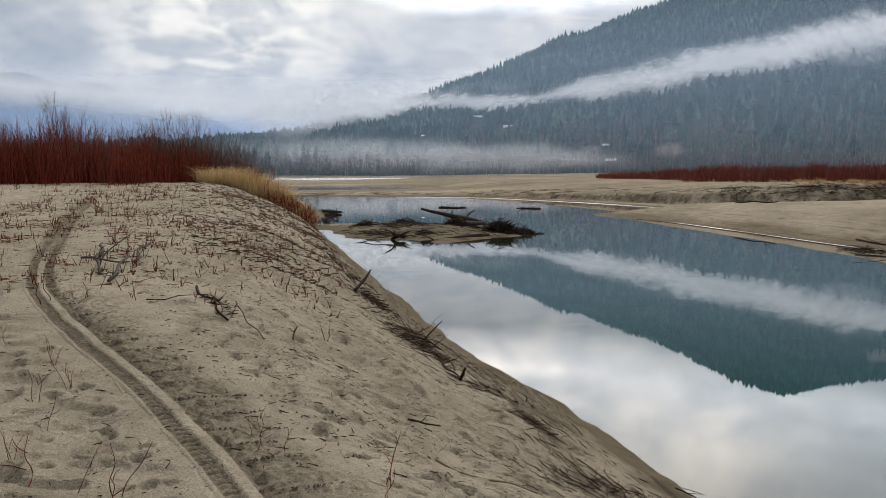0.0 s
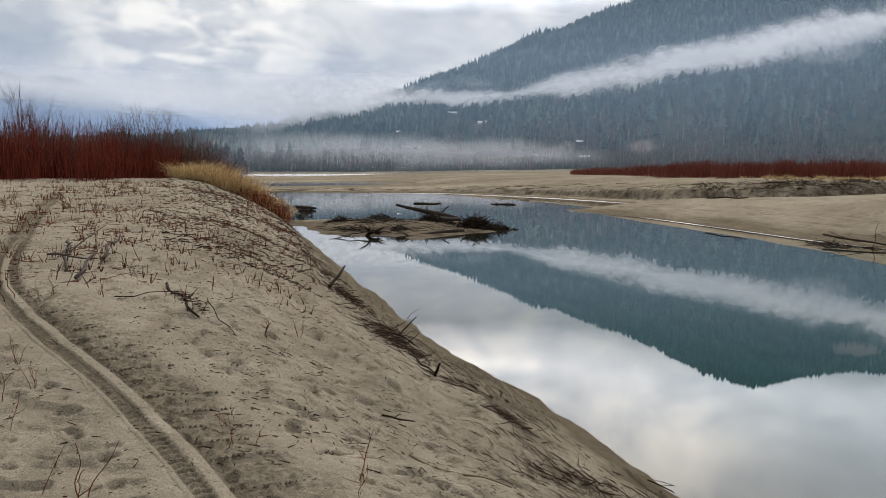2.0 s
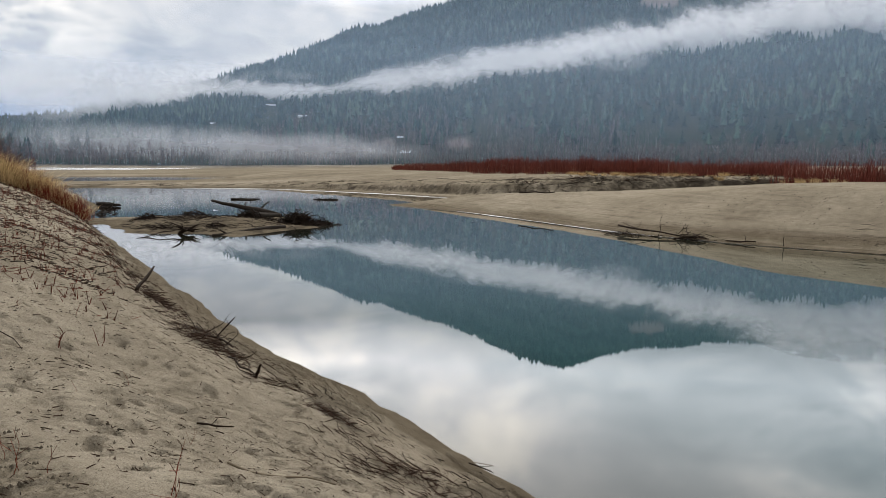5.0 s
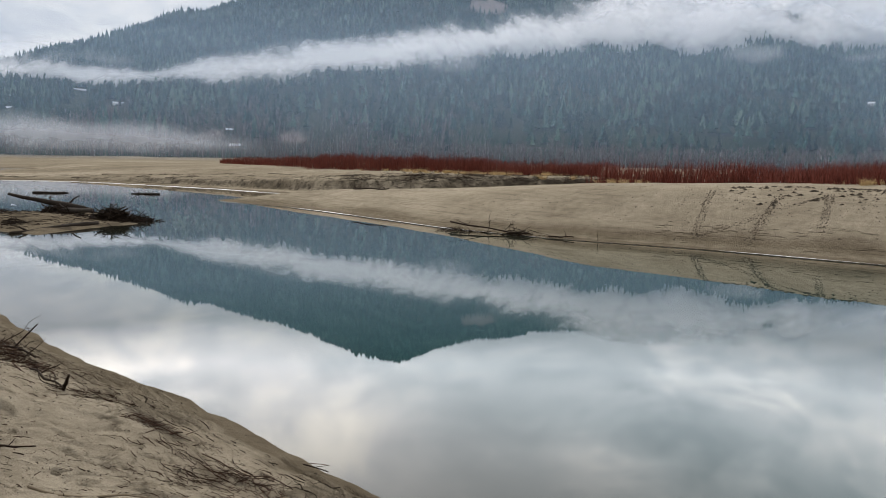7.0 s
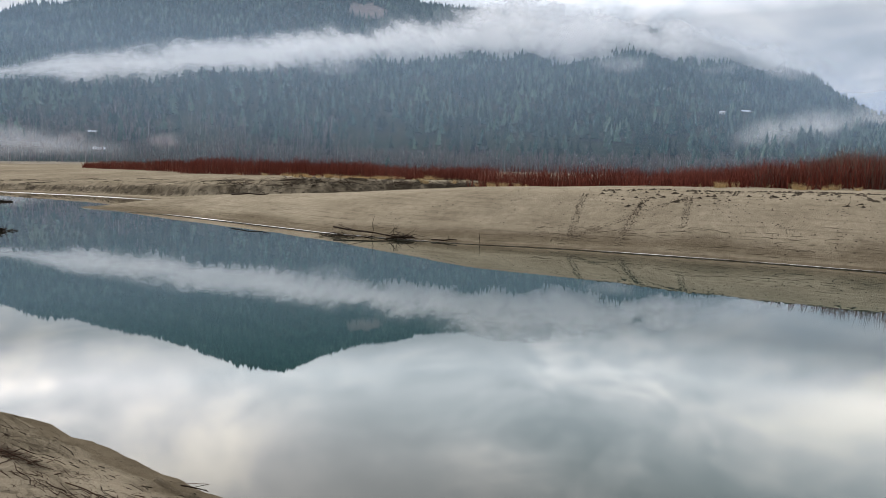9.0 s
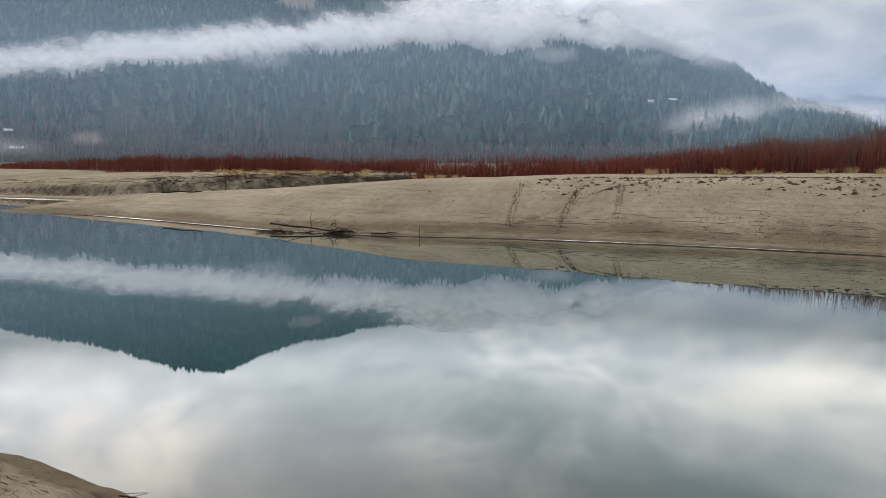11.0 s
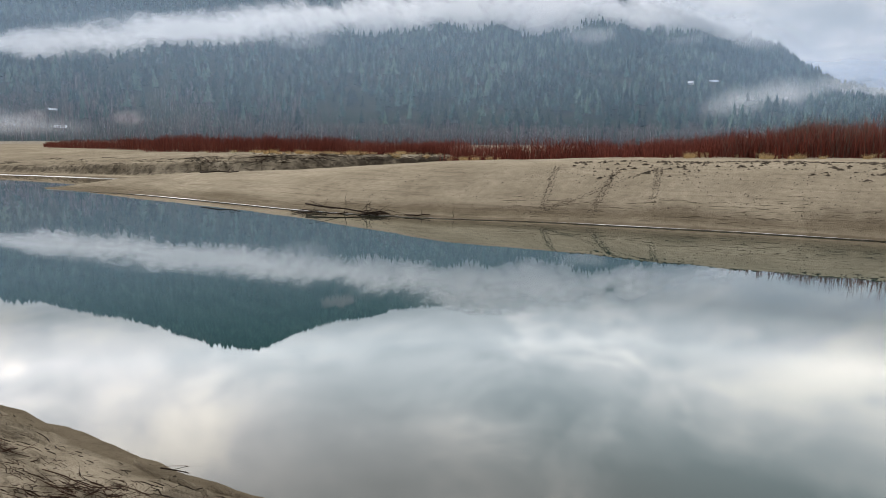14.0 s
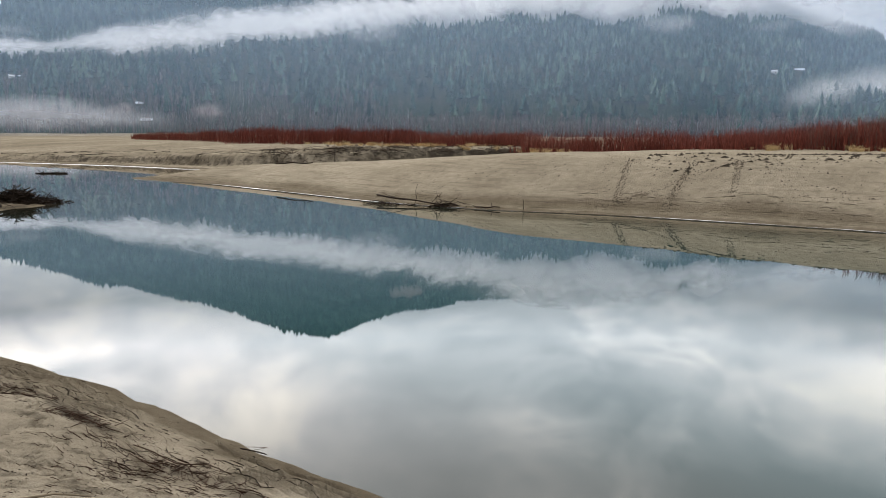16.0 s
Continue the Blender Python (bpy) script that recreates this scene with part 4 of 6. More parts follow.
veil_sheet("valley_haze", 58, 130, 6.0, 9.0, 640, HAZE, "blue-tinted sheet standing for haze thickening down the valley")

# ---- helpers for things ----


def heights(x, y):
    return ground_height(np.asarray(x, float), np.asarray(y, float))


def height(x, y):
    return float(heights([x], [y])[0])


def polar(az, r):
    return r * np.sin(np.radians(az)), r * np.cos(np.radians(az))


def thing(name, m, label, category, group=""):
    ob = new(name)
    ob.empty_display_size = 0.1
    ob.matrix_world = m
    return tagged(ob, label, category, group)


def part(name, me, parent, label=""):
    ob = new(name, me)
    ob.parent = parent
    return tagged(ob, label)


def tube(points, radii, sides=7, rough=0.0, seed=0):
    """A bent, tapered, slightly knotted stick along a few points, with closed ends."""
    g = np.random.default_rng(seed)
    p = spline(points, max(0.02, np.linalg.norm(np.subtract(points[-1], points[0])) / 10))
    n = len(p)
    rad = np.interp(np.linspace(0, 1, n), np.linspace(0, 1, len(radii)), radii)
    v = []
    for i in range(n):
        d = p[min(i + 1, n - 1)] - p[max(i - 1, 0)]
        d = d / max(np.linalg.norm(d), 1e-9)
        ref = np.array([1.0, 0, 0]) if abs(d[2]) > 0.9 else np.array([0, 0, 1.0])
        a = np.cross(d, ref)
        a /= np.linalg.norm(a)
        b = np.cross(d, a)
        for s in range(sides):
            t = 2 * math.pi * s / sides
            q = rad[i] * (1 + rough * g.uniform(-1, 1))
            v.append(p[i] + q * (math.cos(t) * a + math.sin(t) * b))
    f = []
    for i in range(n - 1):
        for s in range(sides):
            t = (s + 1) % sides
            f += [(i * sides + s, i * sides + t, (i + 1) * sides + t), (i * sides + s, (i + 1) * sides + t, (i + 1) * sides + s)]
    v += [p[0], p[-1]]
    for s in range(sides):
        t = (s + 1) % sides
        f += [(n * sides, t, s), (n * sides + 1, (n - 1) * sides + s, (n - 1) * sides + t)]
    return np.array(v), np.array(f)


def wiggly(a, b, g, bend=0.08, n=4):
    a, b = np.array(a, float), np.array(b, float)
    length = np.linalg.norm(b - a)
    out = [a + (b - a) * t + (g.normal(0, bend * length, 3) * np.array([1, 1, 0.5]) if 0 < t < 1 else 0) for t in np.linspace(0, 1, n)]
    return [tuple(q) for q in out]


# ---- willows ----


def willow_meshes(seed, stems, tall, spread, mat, thick, twigs=4, splay=0.10):
    g = np.random.default_rng(seed)
    a, d = g.uniform(0, 6.28, stems), spread * np.sqrt(g.uniform(0, 1, stems))
    foot = np.stack([d * np.cos(a), d * np.sin(a), np.full(stems, -0.2)], -1)
    h = tall * (0.45 + 0.65 * g.uniform(0, 1, stems) ** 0.8)
    lean = np.stack([g.normal(0, splay, stems), g.normal(0, splay, stems), np.ones(stems)], -1)
    mid = foot + lean * (h * 0.5)[:, None]
    tip = mid + (lean + np.stack([g.normal(0, splay, stems), g.normal(0, splay, stems), 0 * h], -1)) * (h * 0.5)[:, None]
    stem = mesh("stems", *join([spikes(foot, mid, thick, thick * 0.75), spikes(mid, tip, thick * 0.75, thick * 0.25)]), mat, False)
    fine = []
    for k in range(twigs):
        t = g.uniform(-0.4, 0.75, stems)[:, None]
        b = np.where(t > 0, mid + (tip - mid) * t, mid + (foot - mid) * -t)
        e = b + np.stack([g.normal(0, 0.13, stems), g.normal(0, 0.13, stems), g.uniform(0.15, 0.42, stems)], -1) * (h / 2)[:, None]
        fine.append(spikes(b, e, thick * 0.5, thick * 0.2))
    twig = mesh("twigs", *join(fine), mat, False)
    return stem, twig


def plant_willows(spots, kinds, label, group):
    z = heights([s[0] for s in spots], [s[1] for s in spots])
    g = random.Random(5)
    for (x, y, sx, sz), zz in zip(spots, z):
        stem, twig = g.choice(kinds)
        ob = thing("willow_shrub", pose(x, y, zz, 0, 0, g.uniform(0, 360)) @ Matrix.Diagonal((sx, sx, sz, 1)), label, "shrub", group)
        tagged(part("stem_clump", stem, ob), kind="stuff")
        tagged(part("twig_spray", twig, ob), kind="stuff")


g = random.Random(7)
near_kinds = [willow_meshes(10 + k, 54, 2.1, 0.8, WILLOW, 0.010) for k in range(5)]
far_kinds = [willow_meshes(30 + k, 72, 1.9, 1.2, WILLOW_FAR, 0.015, 3) for k in range(5)]
brush_kinds = [willow_meshes(50 + k, 34, 3.4, 0.55, BRUSH, 0.012, 7, 0.17) for k in range(3)]
spots = []
for k in range(90):
    az = g.uniform(-37, -14.4)
    r = 27.8 + g.uniform(0, 1) ** 1.4 * 11 + (2.5 if az > -18.5 else 0)
    x, y = polar(az, r)
    spots.append((x, y, g.uniform(0.9, 1.3), g.uniform(0.55, 1.15) * (0.62 if az > -18.5 else 1.0)))
plant_willows(spots, near_kinds, "leafless red-stemmed willow shrub on the sand bank", "willows of the near bank")
spots = []
for az, s in ((-29.5, 1.15), (-28.6, 1.05), (-25.4, 0.88), (-24.0, 0.8), (-22.2, 0.86), (-21.2, 0.92), (-19.8, 0.9), (-17.0, 0.75), (-15.2, 0.5), (-32, 0.8), (-26.8, 0.75), (-31, 0.7), (-30.5, 0.62), (-27.7, 0.6), (-23.2, 0.66), (-20.5, 0.7), (-18.8, 0.62), (-18.0, 0.6), (-16.2, 0.45), (-34, 0.75), (-33, 0.6), (-25, 0.6)):
    x, y = polar(az, g.uniform(31, 38))
    spots.append((x, y, 1.0, s))
for k in range(30):
    x, y = polar(g.uniform(-36, -15.5), g.uniform(30, 38))
    spots.append((x, y, 1.0, g.uniform(0.5, 0.85) * (0.75 if x > -10.5 else 1.0)))
plant_willows(spots, brush_kinds, "tall leafless grey-brown brush rising above the red willows", "tall brush of the near bank")


spots = []
for k in range(26):
    t = g.uniform(0, 1)
    x, y = polar(-16.5 + 6.0 * t, 30 - 1.6 * t + g.uniform(-1.2, 1.2))
    spots.append((x, y, 0.5, g.uniform(0.25, 0.6) * (1.1 - 0.4 * t)))
plant_willows(spots, near_kinds, "small red willow growing through the dry grass", "small willows on the bank edge")


def far_front(az):
    return float(np.interp(az, [12, 16, 20, 25, 30, 36, 40, 42.8, 43.6, 47, 52, 60, 68, 80], [150, 125, 104, 92, 86, 79, 77, 75, 50, 49, 47.5, 44, 42, 43]))


spots = []
for k in range(92):
    az = 13.5 + 66 * (k + g.uniform(0, 1)) / 92
    x, y = polar(az, far_front(az) + g.uniform(0.5, 7))
    tall = float(np.interp(az, [13, 20, 30, 48, 56, 60, 63, 68, 73, 80], [0.75, 1.3, 1.3, 0.9, 0.74, 0.70, 0.78, 0.92, 1.25, 1.45]))
    spots.append((x, y, g.uniform(1.0, 1.6), tall * g.uniform(0.7, 1.1)))
plant_willows(spots, far_kinds, "leafless red-stemmed willow shrub behind the far sandbank", "willows of the far bank")
spots = []
for k in range(38):
    az = g.uniform(61, 79)
    x, y = polar(az, far_front(az) + g.uniform(5, 14))
    spots.append((x, y, 1.4, g.uniform(0.75, 1.1) * float(np.interp(az, [61, 65, 68, 72, 79], [0.42, 0.48, 0.62, 0.85, 1.0]))))
plant_willows(spots, brush_kinds, "tall leafless grey-brown brush behind the far sandbank", "tall brush of the far bank")


def thicket(name, count, az0, az1, depth0, depth1, tall, mat, label, front):
    """The depth of a thicket behind its front shrubs, stem by stem."""
    q = np.random.default_rng(77)
    az = q.uniform(az0, az1, count)
    r = np.array([front(v) for v in az]) + q.uniform(depth0, depth1, count)
    x, y = polar(az, r)
    h = tall(az) * q.uniform(0.6, 1.1, count) * (0.85 + 0.4 * fbm(az, r * 0.02, 0.6, 3, 8))
    foot = np.stack([x, y, heights(x, y) - 0.1], -1)
    tip = foot + np.stack([q.normal(0, 0.12, count) * h, q.normal(0, 0.12, count) * h, h], -1)
    mid = (foot + tip) / 2 + np.stack([q.normal(0, 0.05, count), q.normal(0, 0.05, count), 0 * h], -1)
    fork = mid + (tip - mid) * 0.9 + np.stack([q.normal(0, 0.14, count) * h, q.normal(0, 0.14, count) * h, 0 * h], -1)
    w = 0.00013 * r + 0.006
    v, f = join([spikes(foot, mid, w, w * 0.8), spikes(mid, tip, w * 0.8, w * 0.3), spikes(mid, fork, w * 0.6, w * 0.3)])
    return tagged(new(name, mesh(name, v, f, mat, False)), label, "thicket", kind="stuff")


thicket("willow_thicket", 15000, 12.5, 82, 0.5, 38, lambda a: np.interp(a, [13, 20, 30, 48, 56, 60, 63, 68, 73, 80], [1.5, 2.5, 2.5, 1.75, 1.45, 1.4, 1.5, 1.85, 2.6, 2.9]), WILLOW_FAR, "dense red willow thicket on the flat behind the far sandbank", far_front)
thicket("willow_thicket", 6500, -42, -15, 1, 14, lambda a: np.interp(a, [-42, -20, -17, -14], [2.0, 1.9, 1.3, 0.9]), WILLOW, "dense red willow thicket on the crest of the near bank", lambda a: 28.5 if a < -18.5 else 31.0)
thicket("brush_thicket", 2200, 64, 82, 0.5, 14, lambda a: np.interp(a, [64, 68, 73, 82], [1.3, 1.9, 2.9, 3.3]), BRUSH, "tangled grey-brown brush among the tall willows of the far bank", far_front)

# ---- dry grass ----


def grass_mesh(seed, blades, tall, spread, droop, lean=0.06):
    q = np.random.default_rng(seed)
    a, d = q.uniform(0, 6.28, blades), spread * np.sqrt(q.uniform(0, 1, blades))
    foot = np.stack([d * np.cos(a), d * np.sin(a), np.full(blades, -0.06)], -1)
    h = tall * (0.35 + 0.85 * q.uniform(0, 1, blades) ** 1.3)
    out = np.stack([np.cos(a) * 0.15 + q.normal(0, 0.24, blades) + lean, np.sin(a) * 0.15 + q.normal(0, 0.24, blades), np.ones(blades)], -1)
    mid = foot + out * (h * 0.6)[:, None]
    bend = q.uniform(0.1, droop, blades)
    tip = mid + np.stack([out[:, 0] * 1.4, out[:, 1] * 1.6, 1 - bend * 1.5], -1) * (h * 0.4)[:, None]
    return mesh("grass_clump", *join([spikes(foot, mid, 0.005, 0.0045), spikes(mid, tip, 0.0045, 0.0018)]), STRAW, False)


grass_kinds = [grass_mesh(60 + k, 210, 0.82, 0.42, 0.9, 0.0) for k in range(4)]


def plant_grass(spots, label, group):
    z = heights([s[0] for s in spots], [s[1] for s in spots])
    for (x, y, s), zz in zip(spots, z):
        ob = new("grass_clump", g.choice(grass_kinds))
        ob.matrix_world = pose(x, y, zz, 0, 0, g.uniform(0, 360)) @ Matrix.Diagonal((s * 1.15, s * 1.15, s, 1))
        tagged(ob, label, "grass", group)


spots = []
for k in range(78):
    t = g.uniform(0, 1)
    az = -18.8 + 7.6 * t
    r = 29.6 - 0.5 * t + g.uniform(-1.0, 1.6)
    x, y = polar(az, r)
    spots.append((x + g.uniform(-0.2, 0.2), y, g.uniform(0.7, 1.15) * (0.75 + 0.4 * math.sin(math.pi * min(1, t * 1.15)))))
plant_grass(spots, "clump of tall golden dry grass on the edge of the bank", "dry grass of the near bank")
spots = []
for k in range(74):
    az = g.choice((g.uniform(60, 79), g.uniform(38, 47), g.uniform(22, 46)))
    x, y = polar(az, far_front(az) - g.uniform(-2.0, 0.9))
    spots.append((x, y, g.uniform(0.35, 0.75) * (0.8 if az > 58 else 0.75)))
for k in range(46):
    az = g.uniform(27, 46)
    x, y = polar(az, (79 if az < 43 else 76) * float(np.interp(az, [27, 32, 38, 46], [1.10, 1.02, 0.92, 0.90])) + g.uniform(-2.5, 1.5))
    spots.append((x, y, g.uniform(0.45, 0.85)))
plant_grass(spots, "clump of straw-coloured dry grass before the willows", "dry grass of the far bank")

# ---- sprouts in the sand ----


def sprout_mesh(seed, tall, mat=SPROUT):
    q = np.random.default_rng(seed)
    pieces = []
    for k in range(q.integers(1, 4)):
        a = q.uniform(0, 6.28)
        foot = np.array([0.03 * math.cos(a), 0.03 * math.sin(a), -0.05])
        tip = foot + np.array([q.normal(0, 0.22), q.normal(0, 0.22), 1]) * tall * q.uniform(0.5, 1.05)
        pts = wiggly(foot, tip, q, 0.05)
        pieces.append(tube(pts, [0.0042, 0.0022], 5, 0.1, seed + k))
        for j in range(q.integers(0, 3)):
            t = q.uniform(0.35, 0.8)
            b = foot + (tip - foot) * t
            e = b + np.array([q.normal(0, 0.3), q.normal(0, 0.3), q.uniform(0.2, 0.5)]) * tall * 0.5
            pieces.append(tube(wiggly(b, e, q, 0.05, 3), [0.0038, 0.002], 4, 0.1, seed))
    return mesh("willow_sprout", *join(pieces), mat, False)


sprout_kinds = [sprout_mesh(100 + k, 0.26) for k in range(14)]


def plant_sprouts(spots, label, group):
    z = heights([s[0] for s in spots], [s[1] for s in spots])
    for (x, y, s), zz in zip(spots, z):
        ob = new("willow_sprout", g.choice(sprout_kinds))
        ob.matrix_world = pose(x, y, zz, 0, 0, g.uniform(0, 360)) @ Matrix.Diagonal((s, s, s, 1))
        tagged(ob, label, "sprout", group)


NEAR_SPROUTS = [(-1.92, 3.05, 1.35), (-2.22, 3.7, 0.9), (-1.7, 3.01, 0.9), (-1.48, 3.0, 1.2), (-0.3, 3.56, 1.0), (-0.89, 3.74, 0.9), (-1.04, 3.77, 0.9), (-1.14, 3.92, 0.7), (-1.84, 4.51, 0.6), (-2.04, 4.28, 0.5), (-2.51, 4.11, 1.1), (-2.43, 4.34, 0.9), (-2.76, 4.77, 0.9), (-2.19, 3.36, 0.8), (-3.63, 6.67, 0.6), (-0.3, 3.36, 0.7), (-3.36, 5.19, 0.9), (-1.07, 5.28, 0.6), (-0.81, 5.86, 0.7), (-0.3, 4.8, 0.5)]
tall_kinds = [sprout_mesh(200 + k, 0.52, SPROUT_NEAR) for k in range(8)]
low_kinds, sprout_kinds = sprout_kinds, tall_kinds
plant_sprouts([(x, y, 0.55 * s) for x, y, s in NEAR_SPROUTS], "tall thin red willow sprout standing in the near sand", "willow sprouts in the sand")
sprout_kinds = low_kinds
spots = []
while len(spots) < 262:
    az, r = g.uniform(-37, -6), 5.5 + 22 * g.uniform(0, 1) ** 0.8
    x, y = polar(az, r)
    s, _ = side_distance(np.array([x]), np.array([y]), NEAR_SHORE)
    if s[0] < 1.6 or (fbm(np.array([x]), np.array([y]), 0.35, 2, 44)[0] < -0.08 and r < 22):
        continue
    spots.append((x, y, g.uniform(0.45, 1.15) * (1.0 + 0.015 * r)))
plant_sprouts(spots, "short red willow sprout poking through the sand", "willow sprouts in the sand")


def sprout_field(count):
    """The many small sprouts farther up the bank, too many to count."""
    q = np.random.default_rng(19)
    az, r = q.uniform(-37, -8.5, count), 8 + 20.5 * q.uniform(0, 1, count) ** 0.75
    x, y = polar(az, r)
    s, _ = side_distance(x, y, NEAR_SHORE)
    keep = (s > 1.2) & (fbm(x, y, 0.45, 3, 45) + 0.018 * (az + 24) > -0.12)
    x, y = x[keep], y[keep]
    n = len(x)
    foot = np.stack([x, y, heights(x, y) - 0.03], -1)
    pieces = []
    for k in range(3):
        h = q.uniform(0.03, 0.19, n) * (1.0 if k == 0 else 0.6)
        tip = foot + np.stack([q.normal(0, 0.35, n) * h, q.normal(0, 0.35, n) * h, h + 0.03], -1)
        pieces.append(spikes(foot, tip, 0.006, 0.003))
    for k in range(5):
        a, l = q.uniform(0, 6.28, n), q.uniform(0.03, 0.16, n)
        c = foot + np.stack([q.normal(0, 0.14, n), q.normal(0, 0.14, n), np.full(n, 0.035)], -1)
        pieces.append(spikes(c, c + np.stack([np.cos(a) * l, np.sin(a) * l, 0.01 + 0 * l], -1), 0.005, 0.003))
    return tagged(new("sprout_field", mesh("sprout_field", *join(pieces), SPROUT, False)), "many small dark red willow sprouts over the upper bank", "sprouts", kind="stuff")


sprout_field(1300)


def litter(name, count, place, length, thick, mat, label, lift=0.01, lean=0.1):
    """Loose twigs too many to count, lying where place() puts them."""
    q = np.random.default_rng(len(name) + count)
    x, y, turn = place(q, count)
    z = heights(x, y) + lift
    l = length * q.uniform(0.35, 1.3, count) / 2
    d = np.stack([np.cos(turn) * l, np.sin(turn) * l, q.normal(0, lean, count) * l], -1)
    c = np.stack([x, y, z], -1)
    a, b = c - d, c + d
    a[:, 2], b[:, 2] = np.maximum(heights(a[:, 0], a[:, 1]) + 0.3 * lift, a[:, 2] - 0.02), np.maximum(heights(b[:, 0], b[:, 1]) + 0.3 * lift, b[:, 2])
    mid = (a + b) / 2 + np.stack([q.normal(0, 0.05, count) * l, q.normal(0, 0.05, count) * l, np.abs(q.normal(0, 0.08, count)) * l], -1)
    w = thick * q.uniform(0.4, 1.4, count)
    v, f = join([spikes(a, mid, w, w * 0.9, 4), spikes(mid, b, w * 0.9, w * 0.5, 4)])
    return tagged(new(name, mesh(name, v, f, mat, False)), label, "twigs", kind="stuff")


def along_shore(lo, hi, y0, y1, clump=True, shore=NEAR_SHORE, stray=0.3):
    """Places at a distance between lo and hi from a waterline."""
    line = shore[(shore[:, 1] > y0) & (shore[:, 1] < y1)]

    def place(q, count):
        t = q.uniform(0, len(line) - 1.001, count)
        if clump:
            t = np.clip(t + 0.5 * np.sin(t * 5.1) + 0.3 * np.sin(t * 11), 0, len(line) - 1.001)
        i = t.astype(int)
        d = line[i + 1] - line[i]
        p = line[i] + d * (t - i)[:, None]
        nrm = np.stack([-d[:, 1], d[:, 0]], -1) / np.linalg.norm(d, axis=1)[:, None]
        off = lo + (hi - lo) * np.clip(0.5 + q.normal(0, 0.22, count), 0, 1)
        p = p + nrm * off[:, None]
        turn = np.arctan2(d[:, 1], d[:, 0]) + q.normal(0, stray, count)
        return p[:, 0], p[:, 1], turn
    return place


def drift_mat(count, lo, hi, y0, y1, length, thick, seed, label, stray=0.45, mat=TWIG, name="drift_line", curl=0.5):
    """Fine bent twigs and rootlets washed together into one matted line."""
    q = np.random.default_rng(seed)
    x, y, turn = along_shore(lo, hi, y0, y1, True, NEAR_SHORE, stray)(q, count)
    l = length * q.uniform(0.2, 1.0, count) ** 1.6
    bend = q.normal(0, curl, count)
    pts = [np.stack([x, y], -1)]
    for k in range(3):
        a = turn + bend * (k - 1)
        pts.append(pts[-1] + np.stack([np.cos(a), np.sin(a)], -1) * (l / 3)[:, None])
    base = q.uniform(0.0, 0.03 if mat is TWIG else 0.002, count)
    rows = [np.column_stack([p, heights(p[:, 0], p[:, 1]) + 0.003 + base + np.abs(q.normal(0, 0.006, count)) * (k in (1, 2))]) for k, p in enumerate(pts)]
    w = thick * q.uniform(0.5, 1.5, count)
    v, f = join([spikes(rows[k], rows[k + 1], w * (1 - 0.22 * k), w * (0.78 - 0.22 * k)) for k in range(3)])
    return tagged(new(name, mesh(name, v, f, mat, False)), label, "twigs" if mat is TWIG else "sand", kind="stuff")


drift_mat(850, 0.75, 1.9, 7, 15, 0.30, 0.0026, 80, "drift line of fine dark twigs and rootlets along the bank")
drift_mat(1150, 0.7, 1.95, 2.2, 15, 0.24, 0.0031, 81, "drift line of fine dark twigs and rootlets along the bank")
drift_mat(210, 0.9, 1.65, 2.2, 15, 0.42, 0.0044, 82, "longer dark sticks matted into the drift line", 0.3)
drift_mat(1200, 0.8, 2.1, 12, 32, 0.45, 0.0060, 83, "drift line of dark twigs and roots farther along the bank", 0.5)
# dark strips laid where small ledges in the sand are shaded and wet
drift_mat(210, 0.12, 0.95, 4.5, 22, 0.30, 0.0055, 86, "thin dark strips for the shade and wet at small ledge edges", 0.16, SOIL, "sand_ledges", 0.22)
drift_mat(900, 0.3, 3.6, 2.2, 16, 0.12, 0.0026, 84, "loose dark twigs strewn either side of the drift line", 1.3)
litter("sand_ledges", 330, along_shore(-0.15, -2.6, -2, 21, False, SPIT_SHORE[SPIT_SHORE[:, 0] > 16], 0.05), 0.5, 0.006, DAMP, "dark crumbling edges along old waterlines of the far bank", 0.0, 0.01)
litter("shore_litter", 260, along_shore(0.12, 1.2, 3, 30, False), 0.12, 0.004, DARKWOOD, "scattered dark bits of wood on the wet sand", 0.006)
litter("bank_ledges", 520, along_shore(1.5, 15, 20, 110, False, BACK_SHORE[BACK_SHORE[:, 0] > -25], 0.06), 1.9, 0.022, SOIL, "dark crumbling edges of the washed steps in the far bank", 0.0, 0.005)
litter("slope_litter", 1700, along_shore(1.9, 5.0, 3, 28, False, NEAR_SHORE, 1.5), 0.055, 0.003, TWIG, "scattered dark twigs on the sandy slope", 0.006)


litter("slope_litter", 1000, along_shore(1.0, 5.2, 10, 29, False, NEAR_SHORE, 1.2), 0.15, 0.0075, TWIG, "dark rotting stalks and twigs on the sandy slope", 0.01, 0.4)


litter("crest_litter", 900, lambda q, n: (lambda a, r: (r * np.sin(a), r * np.cos(a), q.uniform(0, 6.28, n)))(np.radians(q.uniform(-20, -9.5, n)), q.uniform(11, 29, n)), 0.15, 0.007, DARKWOOD, "dark rotting leaves and stalks on the crest of the bank", 0.012, 0.3)


def plateau_place(q, count):
    a, r = np.radians(q.uniform(-38, -8, count)), 4 + 23 * q.uniform(0, 1, count) ** 0.8
    return r * np.sin(a), r * np.cos(a), q.uniform(0, 6.28, count)


